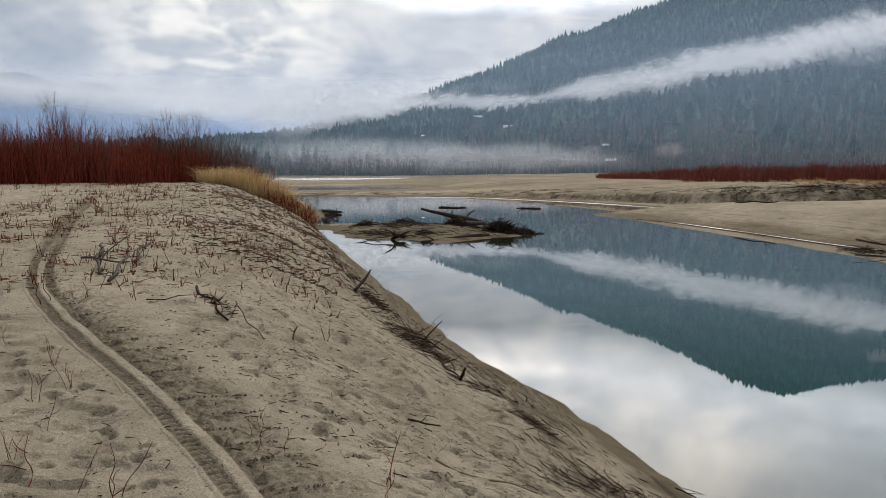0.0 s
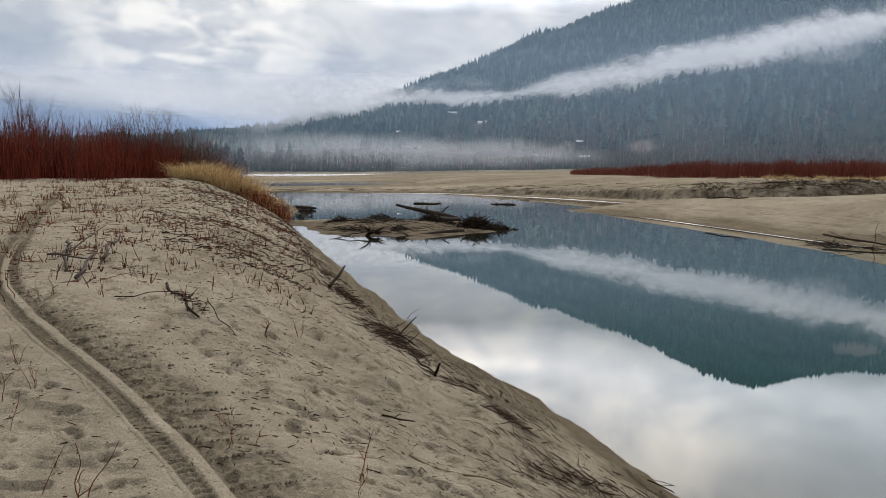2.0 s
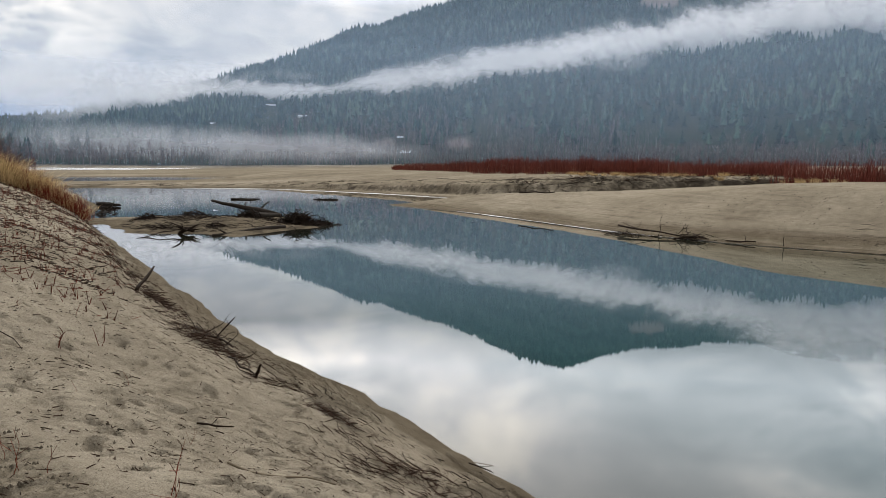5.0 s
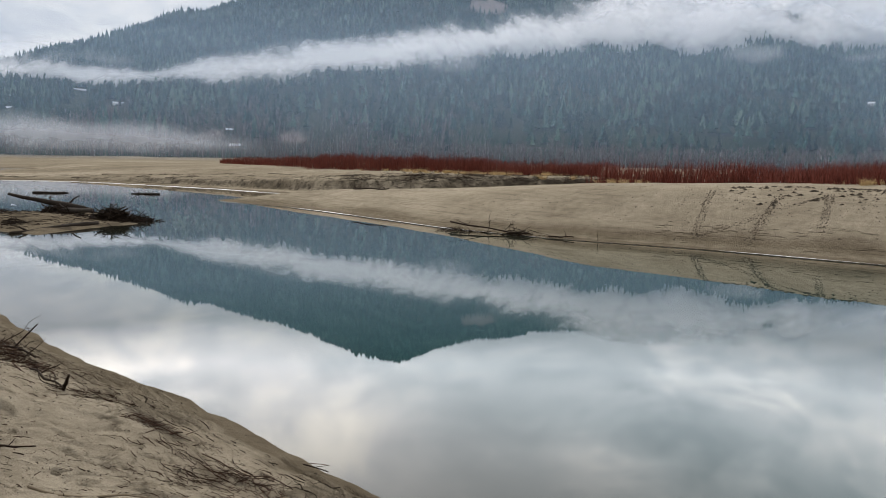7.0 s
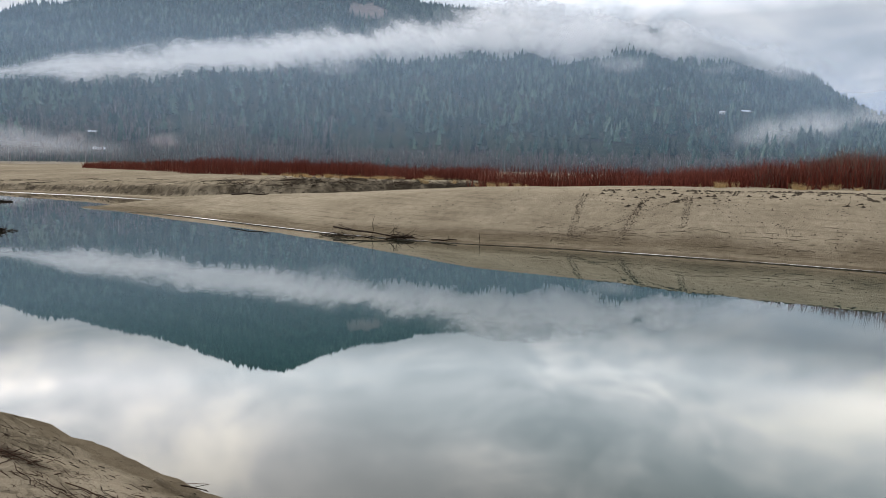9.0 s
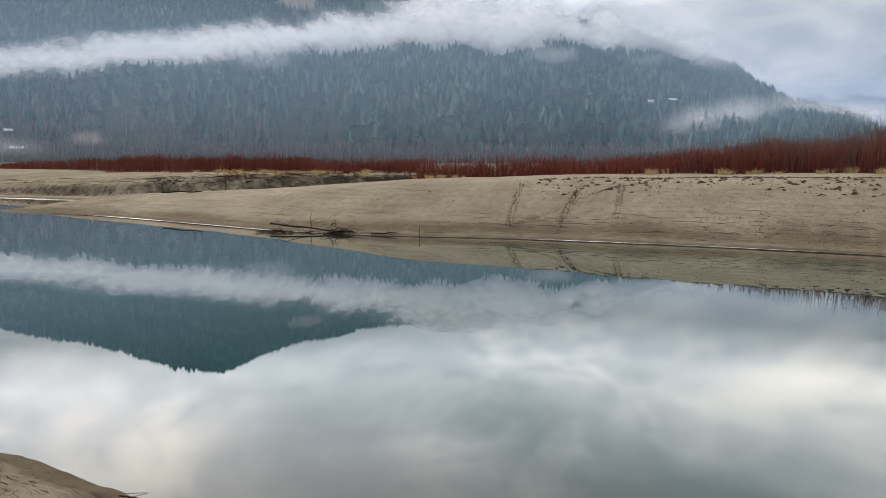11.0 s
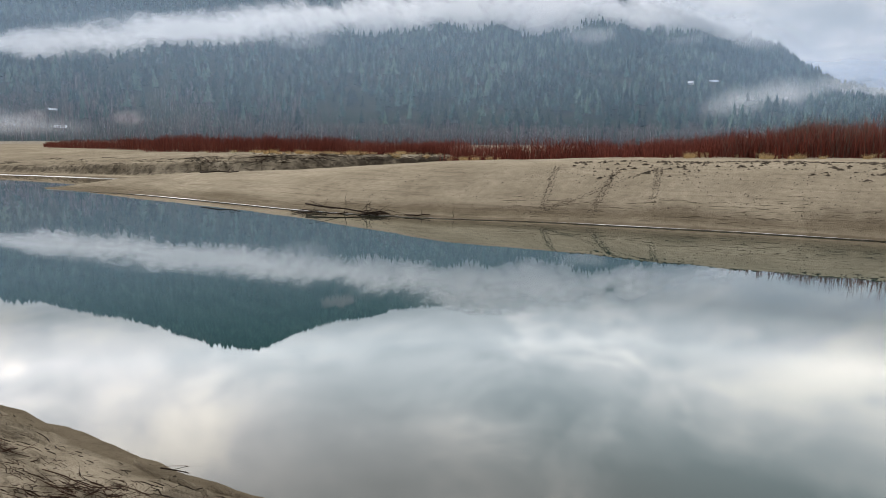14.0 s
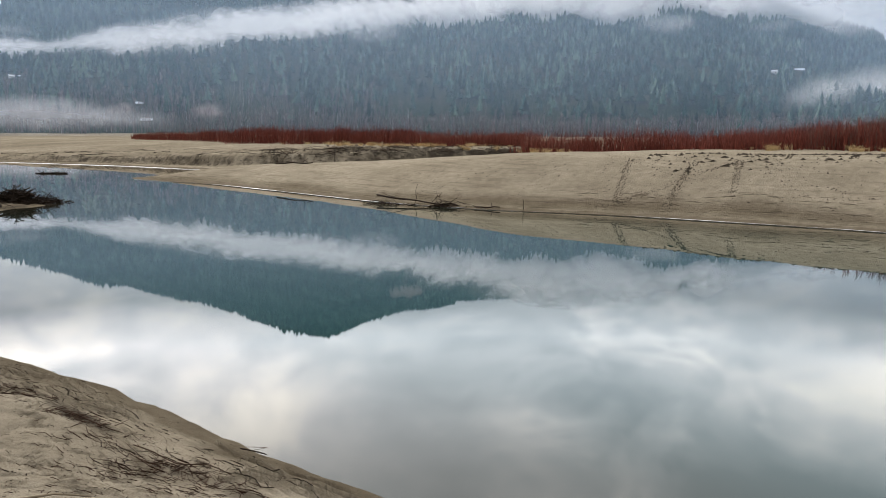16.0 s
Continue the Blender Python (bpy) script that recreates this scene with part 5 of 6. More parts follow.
litter("bar_litter", 620, lambda q, n: (lambda a, d: (-0.6 + 4.6 * d * np.cos(a), 36.8 + 5.0 * d * np.sin(a), q.uniform(0, 6.28, n)))(q.uniform(0, 6.28, n), np.sqrt(q.uniform(0, 1, n))), 0.40, 0.011, DARKWOOD, "dark drift twigs strewn over the sandbar", 0.02, 0.2)
litter("sand_litter", 1500, plateau_place, 0.05, 0.0032, DARKWOOD, "scattered dark twigs and bark on the dry sand", 0.006)
litter("sand_chips", 1900, lambda q, n: (lambda a, r: (r * np.sin(a), r * np.cos(a), q.uniform(0, 6.28, n)))(np.radians(q.uniform(-38, 20, n)), 2.8 + 9 * q.uniform(0, 1, n)), 0.022, 0.0024, DARKWOOD, "small dark chips of bark and stalk on the dry sand", 0.004)
litter("stubble", 420, lambda q, n: (lambda a, r: (r * np.sin(a), r * np.cos(a), q.uniform(0, 6.28, n)))(np.radians(q.uniform(-24, -10.5, n)), q.uniform(13, 29, n)), 0.22, 0.005, BRUSH, "reddish dead stalks lying on the upper bank", 0.02, 1.1)

# ---- driftwood on the near bank ----


def stick(name, ends, radius, mat, label, category="driftwood", twigs=0, seed=0, group=""):
    """A lying stick or small log between two places; ends: (x, y, height over the sand)."""
    q = np.random.default_rng(seed)
    (x0, y0, h0), (x1, y1, h1) = ends
    a, b = np.array([x0, y0, height(x0, y0) + h0]), np.array([x1, y1, height(x1, y1) + h1])
    base = a.copy()
    pts = wiggly(a - base, b - base, q, 0.025, 5)
    if not twigs:
        ob = new(name, mesh(name, *tube(pts, [radius, radius * 0.9, radius * 0.6], 8, 0.12, seed), mat, True))
        ob.location = base
        return tagged(ob, label, category, group)
    ob = thing(name, pose(*base), label, category, group)
    part("trunk", mesh("trunk", *tube(pts, [radius, radius * 0.9, radius * 0.6], 8, 0.12, seed), mat, True), ob)
    for k in range(twigs):
        t = q.uniform(0.2, 0.95)
        s = (b - base) * t
        l = np.linalg.norm(b - a) * q.uniform(0.15, 0.4)
        e = s + np.array([q.normal(0, 0.6), q.normal(0, 0.6), abs(q.normal(0.2, 0.4))]) * l
        limb = part("branch", mesh("branch", *tube(wiggly(s, e, q, 0.08), [radius * 0.45, radius * 0.15], 5, 0.1, seed + k), mat, True), ob)
        if twigs > 2:
            c = s + (e - s) * q.uniform(0.45, 0.8)
            d = c + np.array([q.normal(0, 0.5), q.normal(0, 0.5), abs(q.normal(0.1, 0.25))]) * l * 0.45
            part("twig", mesh("twig", *tube(wiggly(c, d, q, 0.06, 3), [radius * 0.25, radius * 0.1], 4, 0.1, seed + k), mat, True), limb)
    return ob


GREY = "weathered grey stick lying on the dry sand"
stick("driftwood_stick", ((-4.95, 9.9, 0.04), (-4.0, 7.95, 0.03)), 0.022, DRIFT, GREY, twigs=2, seed=1)
stick("driftwood_stick", ((-3.88, 8.6, 0.04), (-4.35, 10.2, 0.06)), 0.02, DRIFT, GREY, twigs=1, seed=2)
stick("driftwood_stick", ((-3.74, 7.62, 0.03), (-3.95, 8.6, 0.10)), 0.02, DRIFT, GREY, twigs=2, seed=3)
stick("driftwood_stick", ((-4.6, 8.7, 0.06), (-3.9, 8.5, 0.05)), 0.013, DRIFT, GREY, seed=4)
stick("driftwood_log", ((-2.75, 7.6, 0.03), (-2.05, 6.45, 0.01)), 0.017, DARKWOOD, "dark rotten branch half sunk in the sand", seed=5)
stick("driftwood_stick", ((-2.95, 6.75, 0.02), (-2.45, 7.1, 0.05)), 0.005, DARKWOOD, "thin dark stick lying on the sand", seed=6)
stick("driftwood_stick", ((-2.1, 6.9, 0.05), (-1.62, 6.1, 0.02)), 0.005, DARKWOOD, "thin dark stick lying on the sand", seed=7)
stick("driftwood_stick", ((-0.05, 4.30, 0.03), (0.62, 4.34, 0.03)), 0.008, PALEWOOD, "long thin peeled stick lying on the sand", seed=8)
stick("driftwood_stick", ((-1.62, 12.6, 0.05), (-1.42, 13.4, 0.62)), 0.03, DARKWOOD, "dark stake leaning out of the bank", seed=9)
stick("driftwood_snag", ((-0.75, 10.9, 0.04), (-0.05, 9.5, 0.10)), 0.016, DARKWOOD, "dark forked snag lying along the drift line", twigs=6, seed=10)
stick("driftwood_snag", ((-0.1, 8.9, 0.02), (0.2, 7.8, 0.05)), 0.013, DARKWOOD, "dark forked snag lying along the drift line", twigs=5, seed=11)
stick("driftwood_snag", ((-0.28, 10.5, 0.02), (-0.02, 10.35, 0.42)), 0.011, DARKWOOD, "thin forked branch rising from the drift line", twigs=4, seed=70)
stick("driftwood_snag", ((0.75, 6.9, 0.02), (1.2, 6.45, 0.02)), 0.005, TWIG, "dark branch lying in the drift line", twigs=3, seed=71)
stick("driftwood_snag", ((1.2, 6.0, 0.02), (1.75, 5.2, 0.02)), 0.005, TWIG, "dark branch lying in the drift line", twigs=4, seed=72)
stick("driftwood_snag", ((-0.62, 11.6, 0.03), (-0.2, 9.9, 0.05)), 0.014, DARKWOOD, "dark forked snag lying along the drift line", twigs=7, seed=73)
stick("driftwood_stick", ((2.25, 6.3, 0.02), (2.95, 5.95, 0.02)), 0.003, BRUSH, "thin stick reaching from the sand into the water", twigs=2, seed=74)
stick("driftwood_stub", ((0.20, 8.0, 0.0), (0.26, 7.85, 0.20)), 0.02, DARKWOOD, "short dark stub sticking out of the sand", seed=12)
stick("driftwood_stick", ((2.20, 6.25, 0.02), (2.36, 6.0, 0.03)), 0.007, DARKWOOD, "dark twig lying at the water's edge", twigs=1, seed=13)
stick("driftwood_stick", ((-0.28, 5.26, 0.015), (-0.02, 5.38, 0.02)), 0.008, DARKWOOD, "dark twig lying on the sand", twigs=3, seed=17)


def heap(name, x, y, count, rx, ry, tall, length, thick, mat, label, seed, turn=0.0):
    """A tangled heap of sticks resting on the ground."""
    q = np.random.default_rng(seed)
    u, v = q.normal(0, 0.45, count), q.normal(0, 0.45, count)
    px = x + rx * u * math.cos(turn) - ry * v * math.sin(turn)
    py = y + rx * u * math.sin(turn) + ry * v * math.cos(turn)
    zz = np.maximum(heights(px, py), 0.0) + tall * np.clip(1 - np.hypot(u, v), 0.02, 1) * q.uniform(0, 1, count)
    a, l = q.uniform(0, 6.28, count), length * q.uniform(0.3, 1.0, count)
    d = np.stack([np.cos(a) * l, np.sin(a) * l, q.normal(0.05, 0.16 if thick < 0.012 else 0.3, count) * l], -1) / 2
    c = np.stack([px, py, zz], -1)
    w = thick * q.uniform(0.3, 1.2, count)
    mid = c + q.normal(0, 0.05, (count, 3)) * l[:, None]
    v1, f1 = join([spikes(c - d, mid, w, w * 0.9, 5), spikes(mid, c + d, w * 0.9, w * 0.4, 5)])
    base = np.array([x, y, max(height(x, y), 0.0)])
    ob = new(name, mesh(name, v1 - base, f1, mat, False))
    ob.location = base
    return tagged(ob, label, "driftwood", kind="stuff")


heap("twig_heap", 0.92, 6.75, 70, 0.5, 0.2, 0.04, 0.24, 0.0042, TWIG, "matted heap of dark twigs and roots on the drift line", 1, -0.9)
heap("twig_heap", 1.5, 5.4, 60, 0.5, 0.16, 0.035, 0.22, 0.0042, TWIG, "matted heap of dark twigs and roots on the drift line", 2, -1.0)
heap("twig_heap", -0.35, 9.6, 140, 0.9, 0.25, 0.10, 0.34, 0.006, TWIG, "matted heap of dark twigs and roots on the drift line", 3, -1.1)
heap("twig_heap", -1.35, 13.0, 130, 1.1, 0.35, 0.12, 0.4, 0.008, TWIG, "matted heap of dark twigs and roots on the drift line", 4, -1.2)
heap("twig_heap", -2.3, 6.95, 70, 0.5, 0.12, 0.05, 0.14, 0.005, DARKWOOD, "small heap of dark bark and twigs on the sand", 5, -0.9)

# ---- the log jam on the sandbar ----


def log(name, a, b, r0, r1, mat, label, stubs=3, seed=0):
    q = np.random.default_rng(seed)
    a, b = np.array(a, float), np.array(b, float)
    ob = thing(name, pose(*a), label, "log")
    pts = wiggly((0, 0, 0), b - a, q, 0.007, 7)
    part("trunk", mesh("trunk", *tube(pts, [r0 * 0.8, r0, (r0 + r1) / 2, r1, r1, r1 * 0.75], 12, 0.12, seed), mat, True), ob)
    for k in range(stubs):
        s = (b - a) * q.uniform(0.15, 0.9)
        e = s + np.array([q.normal(0, 0.3), q.normal(0, 0.3), q.uniform(0.15, 0.45)])
        part("branch_stub", mesh("branch_stub", *tube(wiggly(s, e, q, 0.05), [r1 * 0.4, r1 * 0.2], 6, 0.1, seed + k), mat, True), ob)
    return ob


log("driftwood_log", (-1.25, 40.6, 1.02), (2.25, 36.6, 0.42), 0.085, 0.14, BARK, "long dark bare log propped on the sandbar", 2, 21)
log("driftwood_log", (0.2, 37.6, 0.40), (2.2, 36.4, 0.46), 0.09, 0.12, DRIFT, "grey log lying in the log jam", 2, 23)
log("driftwood_log", (-0.95, 30.6, 0.02), (2.2, 33.2, 0.10), 0.07, 0.12, BARK, "dark log half afloat along the sandbar", 1, 24)
heap("brush_pile", 3.0, 35.4, 340, 1.1, 0.9, 0.75, 1.0, 0.026, DARKWOOD, "tangled pile of dark branches at the end of the sandbar", 31)
heap("brush_pile", 4.1, 35.2, 150, 0.8, 0.6, 0.32, 0.9, 0.020, DARKWOOD, "low tangle of dark branches trailing into the water", 32)
heap("brush_pile", -4.4, 38.9, 150, 0.8, 0.7, 0.42, 0.8, 0.022, DARKWOOD, "tangle of dark branches on the sandbar", 33)
heap("brush_pile", 0.9, 37.2, 170, 1.1, 0.7, 0.42, 0.9, 0.022, DARKWOOD, "tangle of dark branches under the propped log", 34)
heap("brush_pile", -2.1, 41.0, 150, 0.9, 0.6, 0.45, 0.8, 0.022, DARKWOOD, "tangle of dark branches on the back of the sandbar", 35)
heap("brush_pile", -0.9, 33.2, 70, 0.6, 0.5, 0.30, 0.6, 0.016, DARKWOOD, "tangle of roots on the edge of the sandbar", 36)
heap("brush_pile", -3.2, 34.0, 70, 0.9, 0.8, 0.25, 0.7, 0.016, DARKWOOD, "tangle of dark roots along the front of the sandbar", 37)
heap("brush_pile", -2.0, 37.0, 90, 1.6, 1.4, 0.2, 0.8, 0.016, DARKWOOD, "scattered dark drift branches on the sandbar", 39)


def root_wad(name, x, y, z, reach, count, seed, label):
    q = np.random.default_rng(seed)
    ob = thing(name, pose(x, y, z), label, "root wad")
    part("stump", mesh("stump", *tube([(-0.3, 0.1, -0.1), (0, 0, 0.12), (0.35, -0.1, 0.05)], [0.07, 0.11, 0.06], 9, 0.15, seed), DARKWOOD, True), ob)
    for k in range(count):
        a, e = q.uniform(0, 6.28), q.uniform(0.0, 0.9)
        l = reach * q.uniform(0.4, 1.0)
        tip = np.array([math.cos(a) * l, math.sin(a) * l, 0.1 + e * l * 0.7])
        part("root", mesh("root", *tube(wiggly((0, 0, 0.08), tip, q, 0.10), [0.045, 0.012], 5, 0.1, seed + k), DARKWOOD, True), ob)
    return ob


root_wad("root_wad", -2.1, 31.9, 0.08, 0.85, 18, 41, "dark root wad lying at the edge of the sandbar")
root_wad("root_wad", 3.3, 35.2, 0.30, 0.9, 12, 42, "dark root wad in the branch pile")
stick("drift_branch", ((-3.9, 30.4, 0.10), (-2.2, 32.0, 0.25)), 0.022, DARKWOOD, "dark branch lying in shallow water by the sandbar", twigs=5, seed=43)
log("floating_log", (-0.4, 63.2, 0.05), (2.1, 63.0, 0.04), 0.08, 0.05, BARK, "dark log afloat in the river", 4, 44)
log("floating_log", (0.2, 61.9, 0.02), (1.7, 62.0, 0.03), 0.04, 0.06, BARK, "thin dark log afloat beside another", 3, 48)
log("floating_log", (6.6, 61.8, 0.02), (8.6, 60.6, 0.04), 0.06, 0.08, BARK, "dark log afloat in the river", 5, 45)
heap("brush_pile", 7.9, 61.2, 30, 0.7, 0.3, 0.12, 0.7, 0.022, DARKWOOD, "few dark branches caught on a floating log", 46)
for k, (x, y, n) in enumerate(((-7.4, 43.5, 40), (-7.6, 45.6, 55), (-8.1, 47.6, 30), (-8.0, 49.6, 60), (-8.6, 51.6, 40), (-8.9, 53.8, 55), (-9.4, 56.0, 40), (-10.2, 58.4, 45))):
    heap("brush_pile", x, y, n // 2, 0.7, 0.6, 0.16, 0.7, 0.022, DARKWOOD, "small heap of dark drift branches along the shore", 50 + k)
log("driftwood_log", (-9.6, 55.0, 0.15), (-7.9, 53.8, 0.12), 0.14, 0.10, BARK, "dark log stranded at the waterline", 2, 56)

# ---- the far bank ----
stick("drift_branch", ((15.9, 27.6, 0.06), (17.6, 25.6, 0.10)), 0.03, DARKWOOD, "dark branch stranded on the far waterline", twigs=7, seed=61)
stick("drift_branch", ((17.0, 28.2, 0.30), (18.5, 23.9, 0.10)), 0.04, DARKWOOD, "forked dark branch stranded on the far waterline", twigs=7, seed=62)
stick("drift_branch", ((17.0, 25.2, 0.05), (18.4, 24.2, 0.16)), 0.03, DARKWOOD, "dark branch stranded on the far waterline", twigs=5, seed=63)
heap("twig_heap", 16.5, 27.0, 70, 1.0, 0.3, 0.2, 0.8, 0.013, DARKWOOD, "heap of dark twigs on the far waterline", 64, -1.0)
heap("twig_heap", 18.3, 24.4, 60, 0.8, 0.3, 0.2, 0.7, 0.016, DARKWOOD, "heap of dark twigs on the far waterline", 65, -1.0)
stick("drift_branch", ((18.9, 23.2, 0.05), (19.5, 22.2, 0.08)), 0.03, DARKWOOD, "short dark branch on the far waterline", twigs=2, seed=66)
stick("drift_branch", ((19.2, 45.2, 0.1), (20.5, 42.2, 0.12)), 0.05, DARKWOOD, "dark branch lying on the sand of the spit", twigs=2, seed=67)
stick("stake", ((20.0, 21.3, 0.0), (20.0, 21.3, 0.42)), 0.012, DARKWOOD, "thin dark stake at the far waterline", "stake", seed=68)


def gleam_rim(name, line, t0, t1, width, label):
    """A thin pale strip along the waterline, coloured like sky reflected in wet sand."""
    p = line[int(t0 * len(line)):int(t1 * len(line))]
    q = spline(p, 0.35)
    d = np.gradient(q, axis=0)
    nrm = np.stack([d[:, 1], -d[:, 0]], -1) / np.linalg.norm(d, axis=1)[:, None]
    m = np.arange(len(q))
    wide = width * np.clip(0.75 + 1.1 * fbm(m, m * 0, 0.07, 3, 33), 0.12, 2) * np.minimum(1, np.minimum(m, len(m) - 1 - m) / 12)
    wide = wide * np.interp(m / len(m), [0, 0.3, 0.6, 1.0], [1.5, 1.0, 0.6, 0.45])
    rows = []
    for off, z in ((-0.35, 0.004), (-0.33, 0.016), (0.5, 0.024), (1.0, 0.030)):
        o = q + nrm * (wide * off)[:, None]
        rows.append(np.stack([o[:, 0], o[:, 1], np.maximum(z, heights(o[:, 0], o[:, 1]) + 0.008)], -1))
    v = np.stack(rows, 0).reshape(-1, 3)
    return tagged(new(name, mesh(name, v, grid_faces(4, len(q)), GLEAM)), label, "ice", kind="structure")


spit_front = SPIT_SHORE[np.arange(len(SPIT_SHORE)) < np.argmin(np.hypot(SPIT_SHORE[:, 0] - 11.3, SPIT_SHORE[:, 1] - 51)) + 1]
gleam_rim("shore_ice", spit_front[::-1], 0.0, 0.86, 0.16, "thin white strip along the sand spit, sky gleam put into its colour")
back_front = BACK_SHORE[(BACK_SHORE[:, 0] > -20) & (BACK_SHORE[:, 0] < 21)]
gleam_rim("shore_ice", back_front[::-1], 0.0, 0.8, 0.10, "thin white strip along the far shore, sky gleam put into its colour")


def clods(name, x, y, size, mat, label, flat=0.35, long=0.35):
    """Small lumps and kicked-up rims, each an uneven eight-sided lump."""
    q = np.random.default_rng(len(x))
    n = len(x)
    z = heights(x, y)
    s = size * q.uniform(0.5, 1.3, n)
    turn = q.uniform(0, 6.28, n)
    v = np.zeros((n, 9, 3))
    for k in range(8):
        a = turn + k * math.pi / 4
        rr = s * q.uniform(0.6, 1.25, n) * (1 + long * np.cos(2 * (a - turn)))
        v[:, k] = np.stack([x + rr * np.cos(a), y + rr * np.sin(a), z - np.minimum(0.02, 0.5 * s)], -1)
    v[:, 8] = np.stack([x + q.normal(0, 0.2, n) * s, y + q.normal(0, 0.2, n) * s, z + s * flat], -1)
    one = np.array([[k, (k + 1) % 8, 8] for k in range(8)])
    f = ((np.arange(n) * 9)[:, None, None] + one[None]).reshape(-1, 3)
    return tagged(new(name, mesh(name, v.reshape(-1, 3), f, mat, False)), label, "sand", kind="stuff")


def trails(q):
    xs, ys = [], []
    for (x0, y0), (x1, y1), n in (((27.2, 21.4), (22.97, 18.8), 200), ((27.7, 18.3), (23.4, 16.7), 260), ((28.7, 16.7), (25.4, 15.0), 150), ((28.4, 16.5), (22.2, 19.0), 180), ((26.0, 24.0), (20.5, 22.5), 30), ((24, 30), (18.5, 27), 26), ((31, 11), (26.5, 9.5), 36)):
        t = np.linspace(0, 1, n)
        xs.append(x0 + (x1 - x0) * t + q.normal(0, 0.04, n))
        ys.append(y0 + (y1 - y0) * t + q.normal(0, 0.05, n) + 0.20 * (np.arange(n) % 2))
    # lines of tracks that wander along the bank
    for k in range(80):
        az, off, n = q.uniform(36, 78), q.uniform(0.8, 7.5), int(q.integers(5, 22))
        r = float(np.interp(az, [30, 40, 50, 60, 78], [33, 29.5, 27.6, 27.5, 27.5])) + off
        way, t = q.uniform(0, 6.28), np.arange(n) * q.uniform(0.22, 0.42)
        bend = way + 0.15 * np.sin(t)
        xs.append(r * math.sin(radians(az)) + t * np.cos(bend) + q.normal(0, 0.05, n))
        ys.append(r * math.cos(radians(az)) + t * np.sin(bend) + q.normal(0, 0.05, n))
    n = 420
    az, off = q.uniform(34, 78, n), 7.6 - 6.5 * q.uniform(0, 1, n) ** 1.5
    r = np.interp(az, [30, 40, 50, 60, 78], [33, 29.5, 27.6, 27.5, 27.5]) + off
    keep = (fbm(az, off, 0.5, 3, 3) + 0.02 * (az - 58)) > -0.05
    xs.append((r * np.sin(np.radians(az)))[keep])
    ys.append((r * np.cos(np.radians(az)))[keep])
    x, y = np.concatenate(xs), np.concatenate(ys)
    keep = heights(x, y) > 0.12
    return x[keep], y[keep]


# raised dark lumps stand in for prints finer than the ground mesh
clods("animal_tracks", *trails(np.random.default_rng(3)), 0.038, SOIL, "trails of damp animal tracks crossing the far sandbank", 0.6, 0.6)
q = np.random.default_rng(15)
m = FINE_END * q.uniform(0, 1, 900)
d = -np.abs(q.normal(0.1, 0.36, 900)) - 0.05
i = np.clip(np.searchsorted(TRACK_RUN, m), 1, len(TRACK) - 1)
t = TRACK[i] - TRACK[i - 1]
t = t / np.linalg.norm(t, axis=1)[:, None]
clods("sand_crumbs", TRACK[i, 0] - t[:, 1] * d, TRACK[i, 1] + t[:, 0] * d, 0.011, DAMP, "damp crumbs of sand thrown out beside the wheel track", 0.9)
q = np.random.default_rng(9)
az = 80 - 27 * q.uniform(0, 1, 420) ** 1.3
r = np.interp(az, [40, 50, 60, 78], [29.5, 27.6, 27.5, 27.5]) + 8.6 - 4.5 * q.uniform(0, 1, 420) ** 1.8
clods("sand_clods", *polar(az, r), 0.12, SOIL, "dark broken clods under the lip of the far bank", 0.5, 0.55)

# the washed-out lip of the land behind the spit
b_line = BACK_SHORE[(BACK_SHORE[:, 0] > -8) & (BACK_SHORE[:, 0] < 62)]


def lip_places(q, count, lo, hi, x0, x1):
    line = spline(b_line[(b_line[:, 0] > x0) & (b_line[:, 0] < x1)], 1.0)
    i = q.integers(0, len(line) - 1, count)
    d = line[i + 1] - line[i]
    nrm = np.stack([-d[:, 1], d[:, 0]], -1) / np.linalg.norm(d, axis=1)[:, None]
    p = line[i] + d * q.uniform(0, 1, count)[:, None] + nrm * q.uniform(lo, hi, count)[:, None]
    return p[:, 0], p[:, 1]


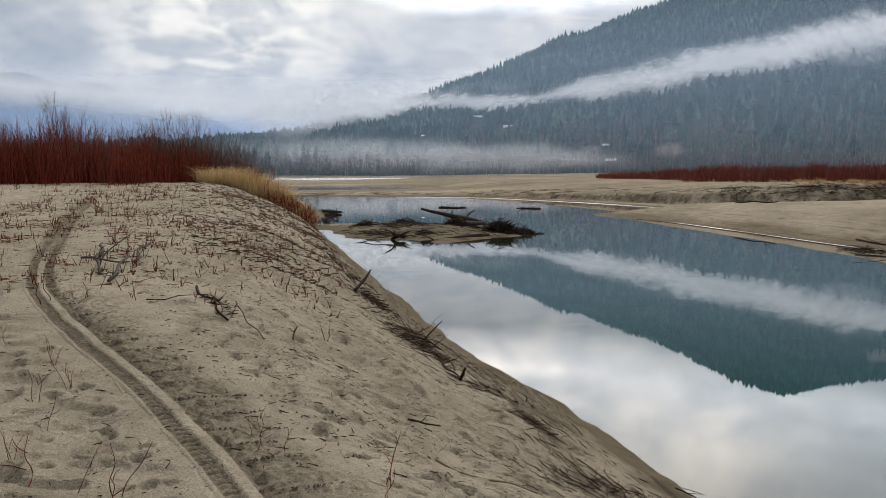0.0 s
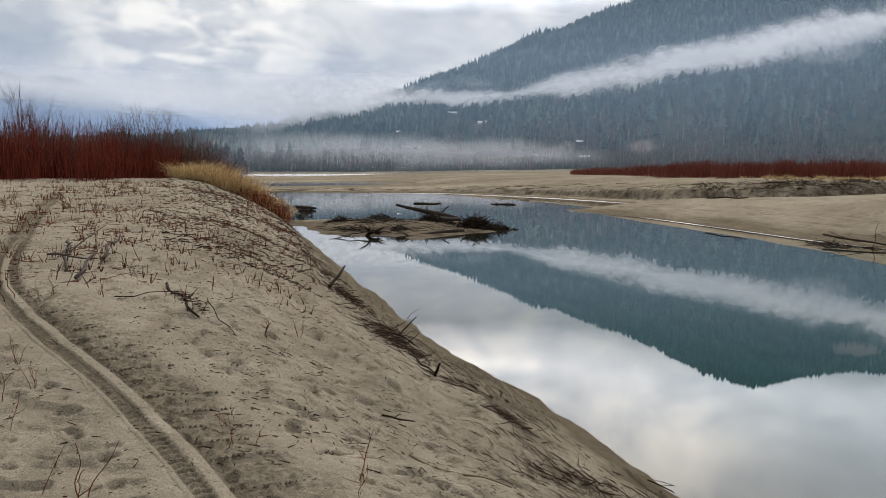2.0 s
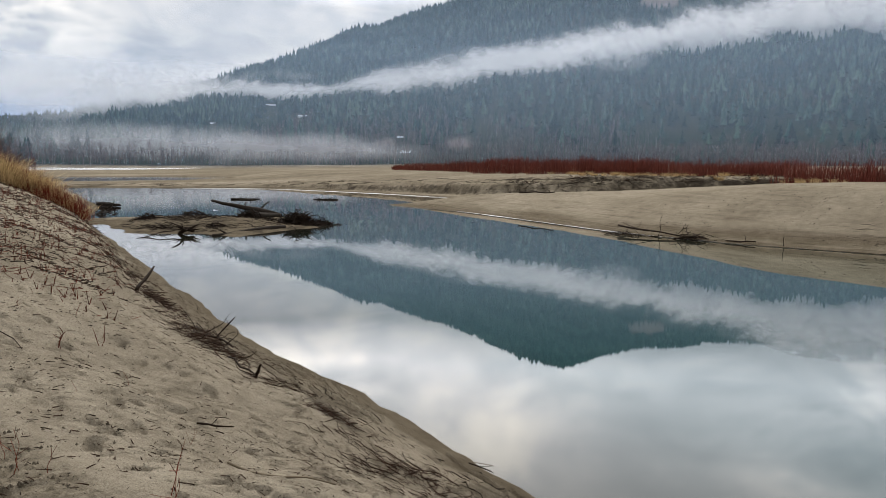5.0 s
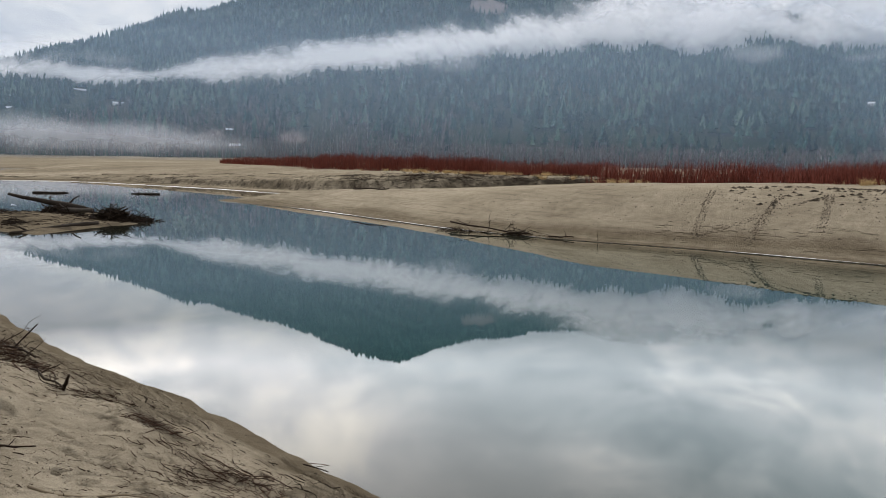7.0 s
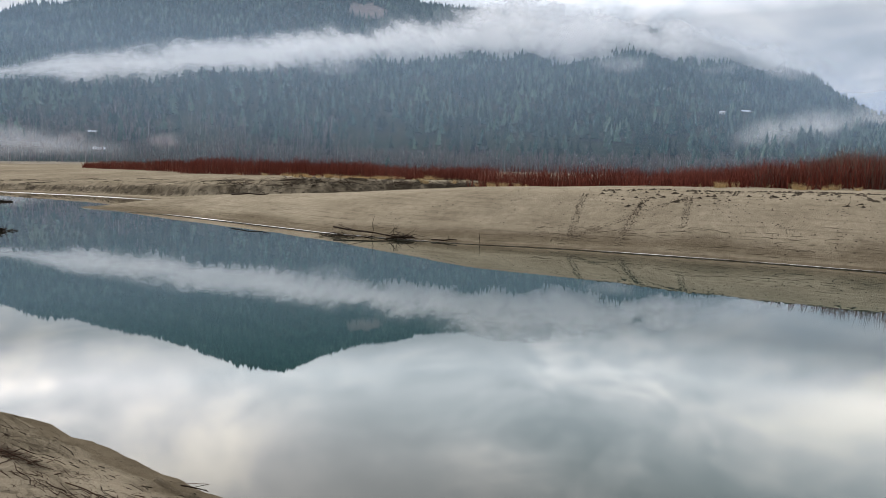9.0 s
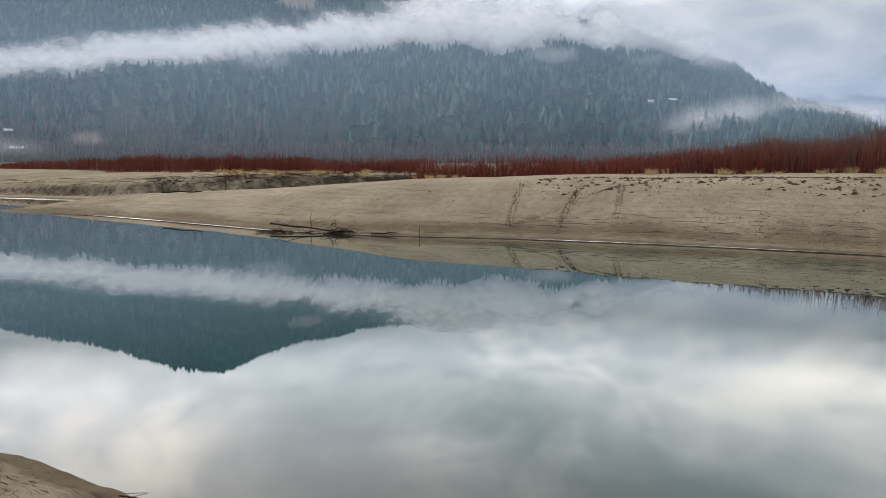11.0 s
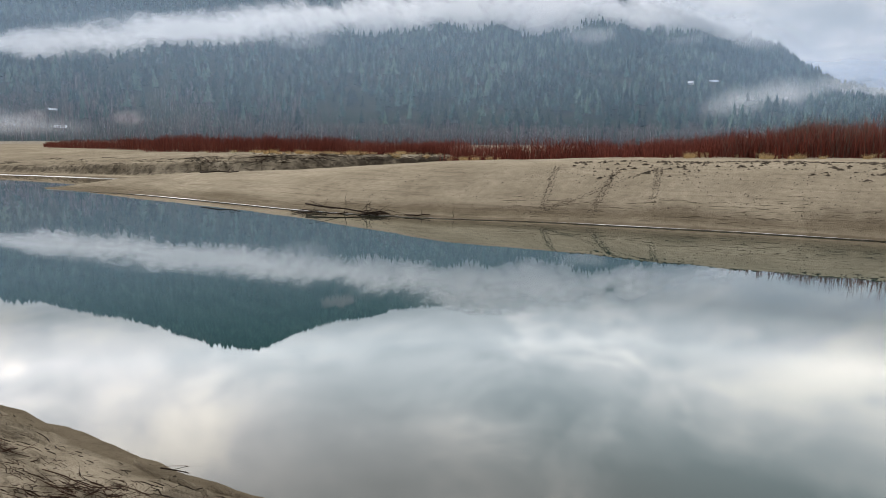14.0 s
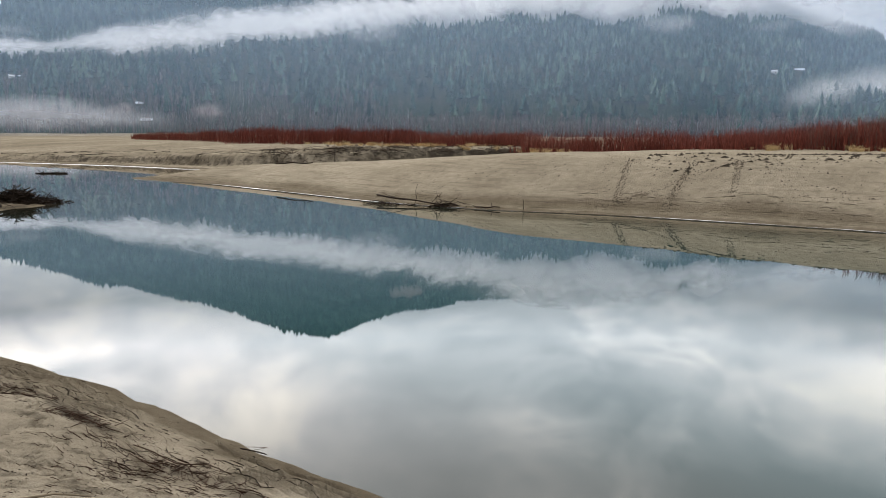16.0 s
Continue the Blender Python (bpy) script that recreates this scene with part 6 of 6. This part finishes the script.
clods("bank_soil", *lip_places(q, 160, 3.6, 5.2, -5, 24), 0.12, SOIL, "dark crumbling soil of the washed-out far bank", 0.35)
clods("bank_soil", *lip_places(q, 480, 3.9, 8.0, 22, 60), 0.15, SOIL, "dark crumbling soil and roots of the washed-out far bank", 0.5)
litter("bank_roots", 900, lambda q, n: (*lip_places(q, n, 3.8, 8.0, 20, 60), q.uniform(0, 6.28, n)), 0.8, 0.014, DARKWOOD, "dark roots hanging from the washed-out far bank", 0.05, 0.8)
for k, (x, y) in enumerate(((27.5, 62.0), (31, 59.5), (36, 57.5), (41, 55.5), (46, 53.5))):
    heap("brush_pile", x, y, 90, 1.8, 0.8, 0.4, 0.8, 0.014, TWIG, "heap of dead brush on the lip of the far bank", 80 + k)

# ---- houses on the slope ----


def house(az, el, w, d, h, seed):
    r = float(slope_radius(np.array([az]), np.array([el]))[0]) - 12
    x, y = polar(az, r)
    z = EYE + r * math.tan(radians(el))
    ob = thing("house", pose(x, y, z - h, 0, 0, -az + 12 * (seed % 3 - 1)), "small pale house among the trees of the slope", "house", "houses on the slope")
    bm = bmesh.new()
    bmesh.ops.create_cube(bm, size=1.0)
    bmesh.ops.scale(bm, vec=(w, d, h + 6), verts=bm.verts)
    bmesh.ops.translate(bm, vec=(0, 0, h / 2 - 3), verts=bm.verts)
    me = bpy.data.meshes.new("wall")
    bm.to_mesh(me)
    bm.free()
    me.materials.append(SIDING)
    wall = part("wall", me, ob)
    e = 0.6
    v = np.array([(-w / 2 - e, -d / 2 - e, h), (w / 2 + e, -d / 2 - e, h), (w / 2 + e, d / 2 + e, h), (-w / 2 - e, d / 2 + e, h), (-w / 2 - e, 0, h + 2.6), (w / 2 + e, 0, h + 2.6)])
    me = bpy.data.meshes.new("roof")
    me.from_pydata(v.tolist(), [], [(0, 1, 5, 4), (2, 3, 4, 5), (0, 4, 3), (1, 2, 5), (0, 3, 2, 1)])
    me.materials.append(ROOFING)
    part("roof", me, ob, "pale metal roof")
    for k in (-1, 1):
        me = mesh("window", [(k * w * 0.25 + a * 0.8, -d / 2 - 0.06, h * 0.55 + b * 0.7) for a, b in ((-1, -1), (1, -1), (1, 1), (-1, 1))], [(0, 1, 2, 3)], GLASS, False)
        part("window", me, ob)


for k, (az, el, w) in enumerate(HOUSES):
    house(az, el, w, 8, 4.5, k)
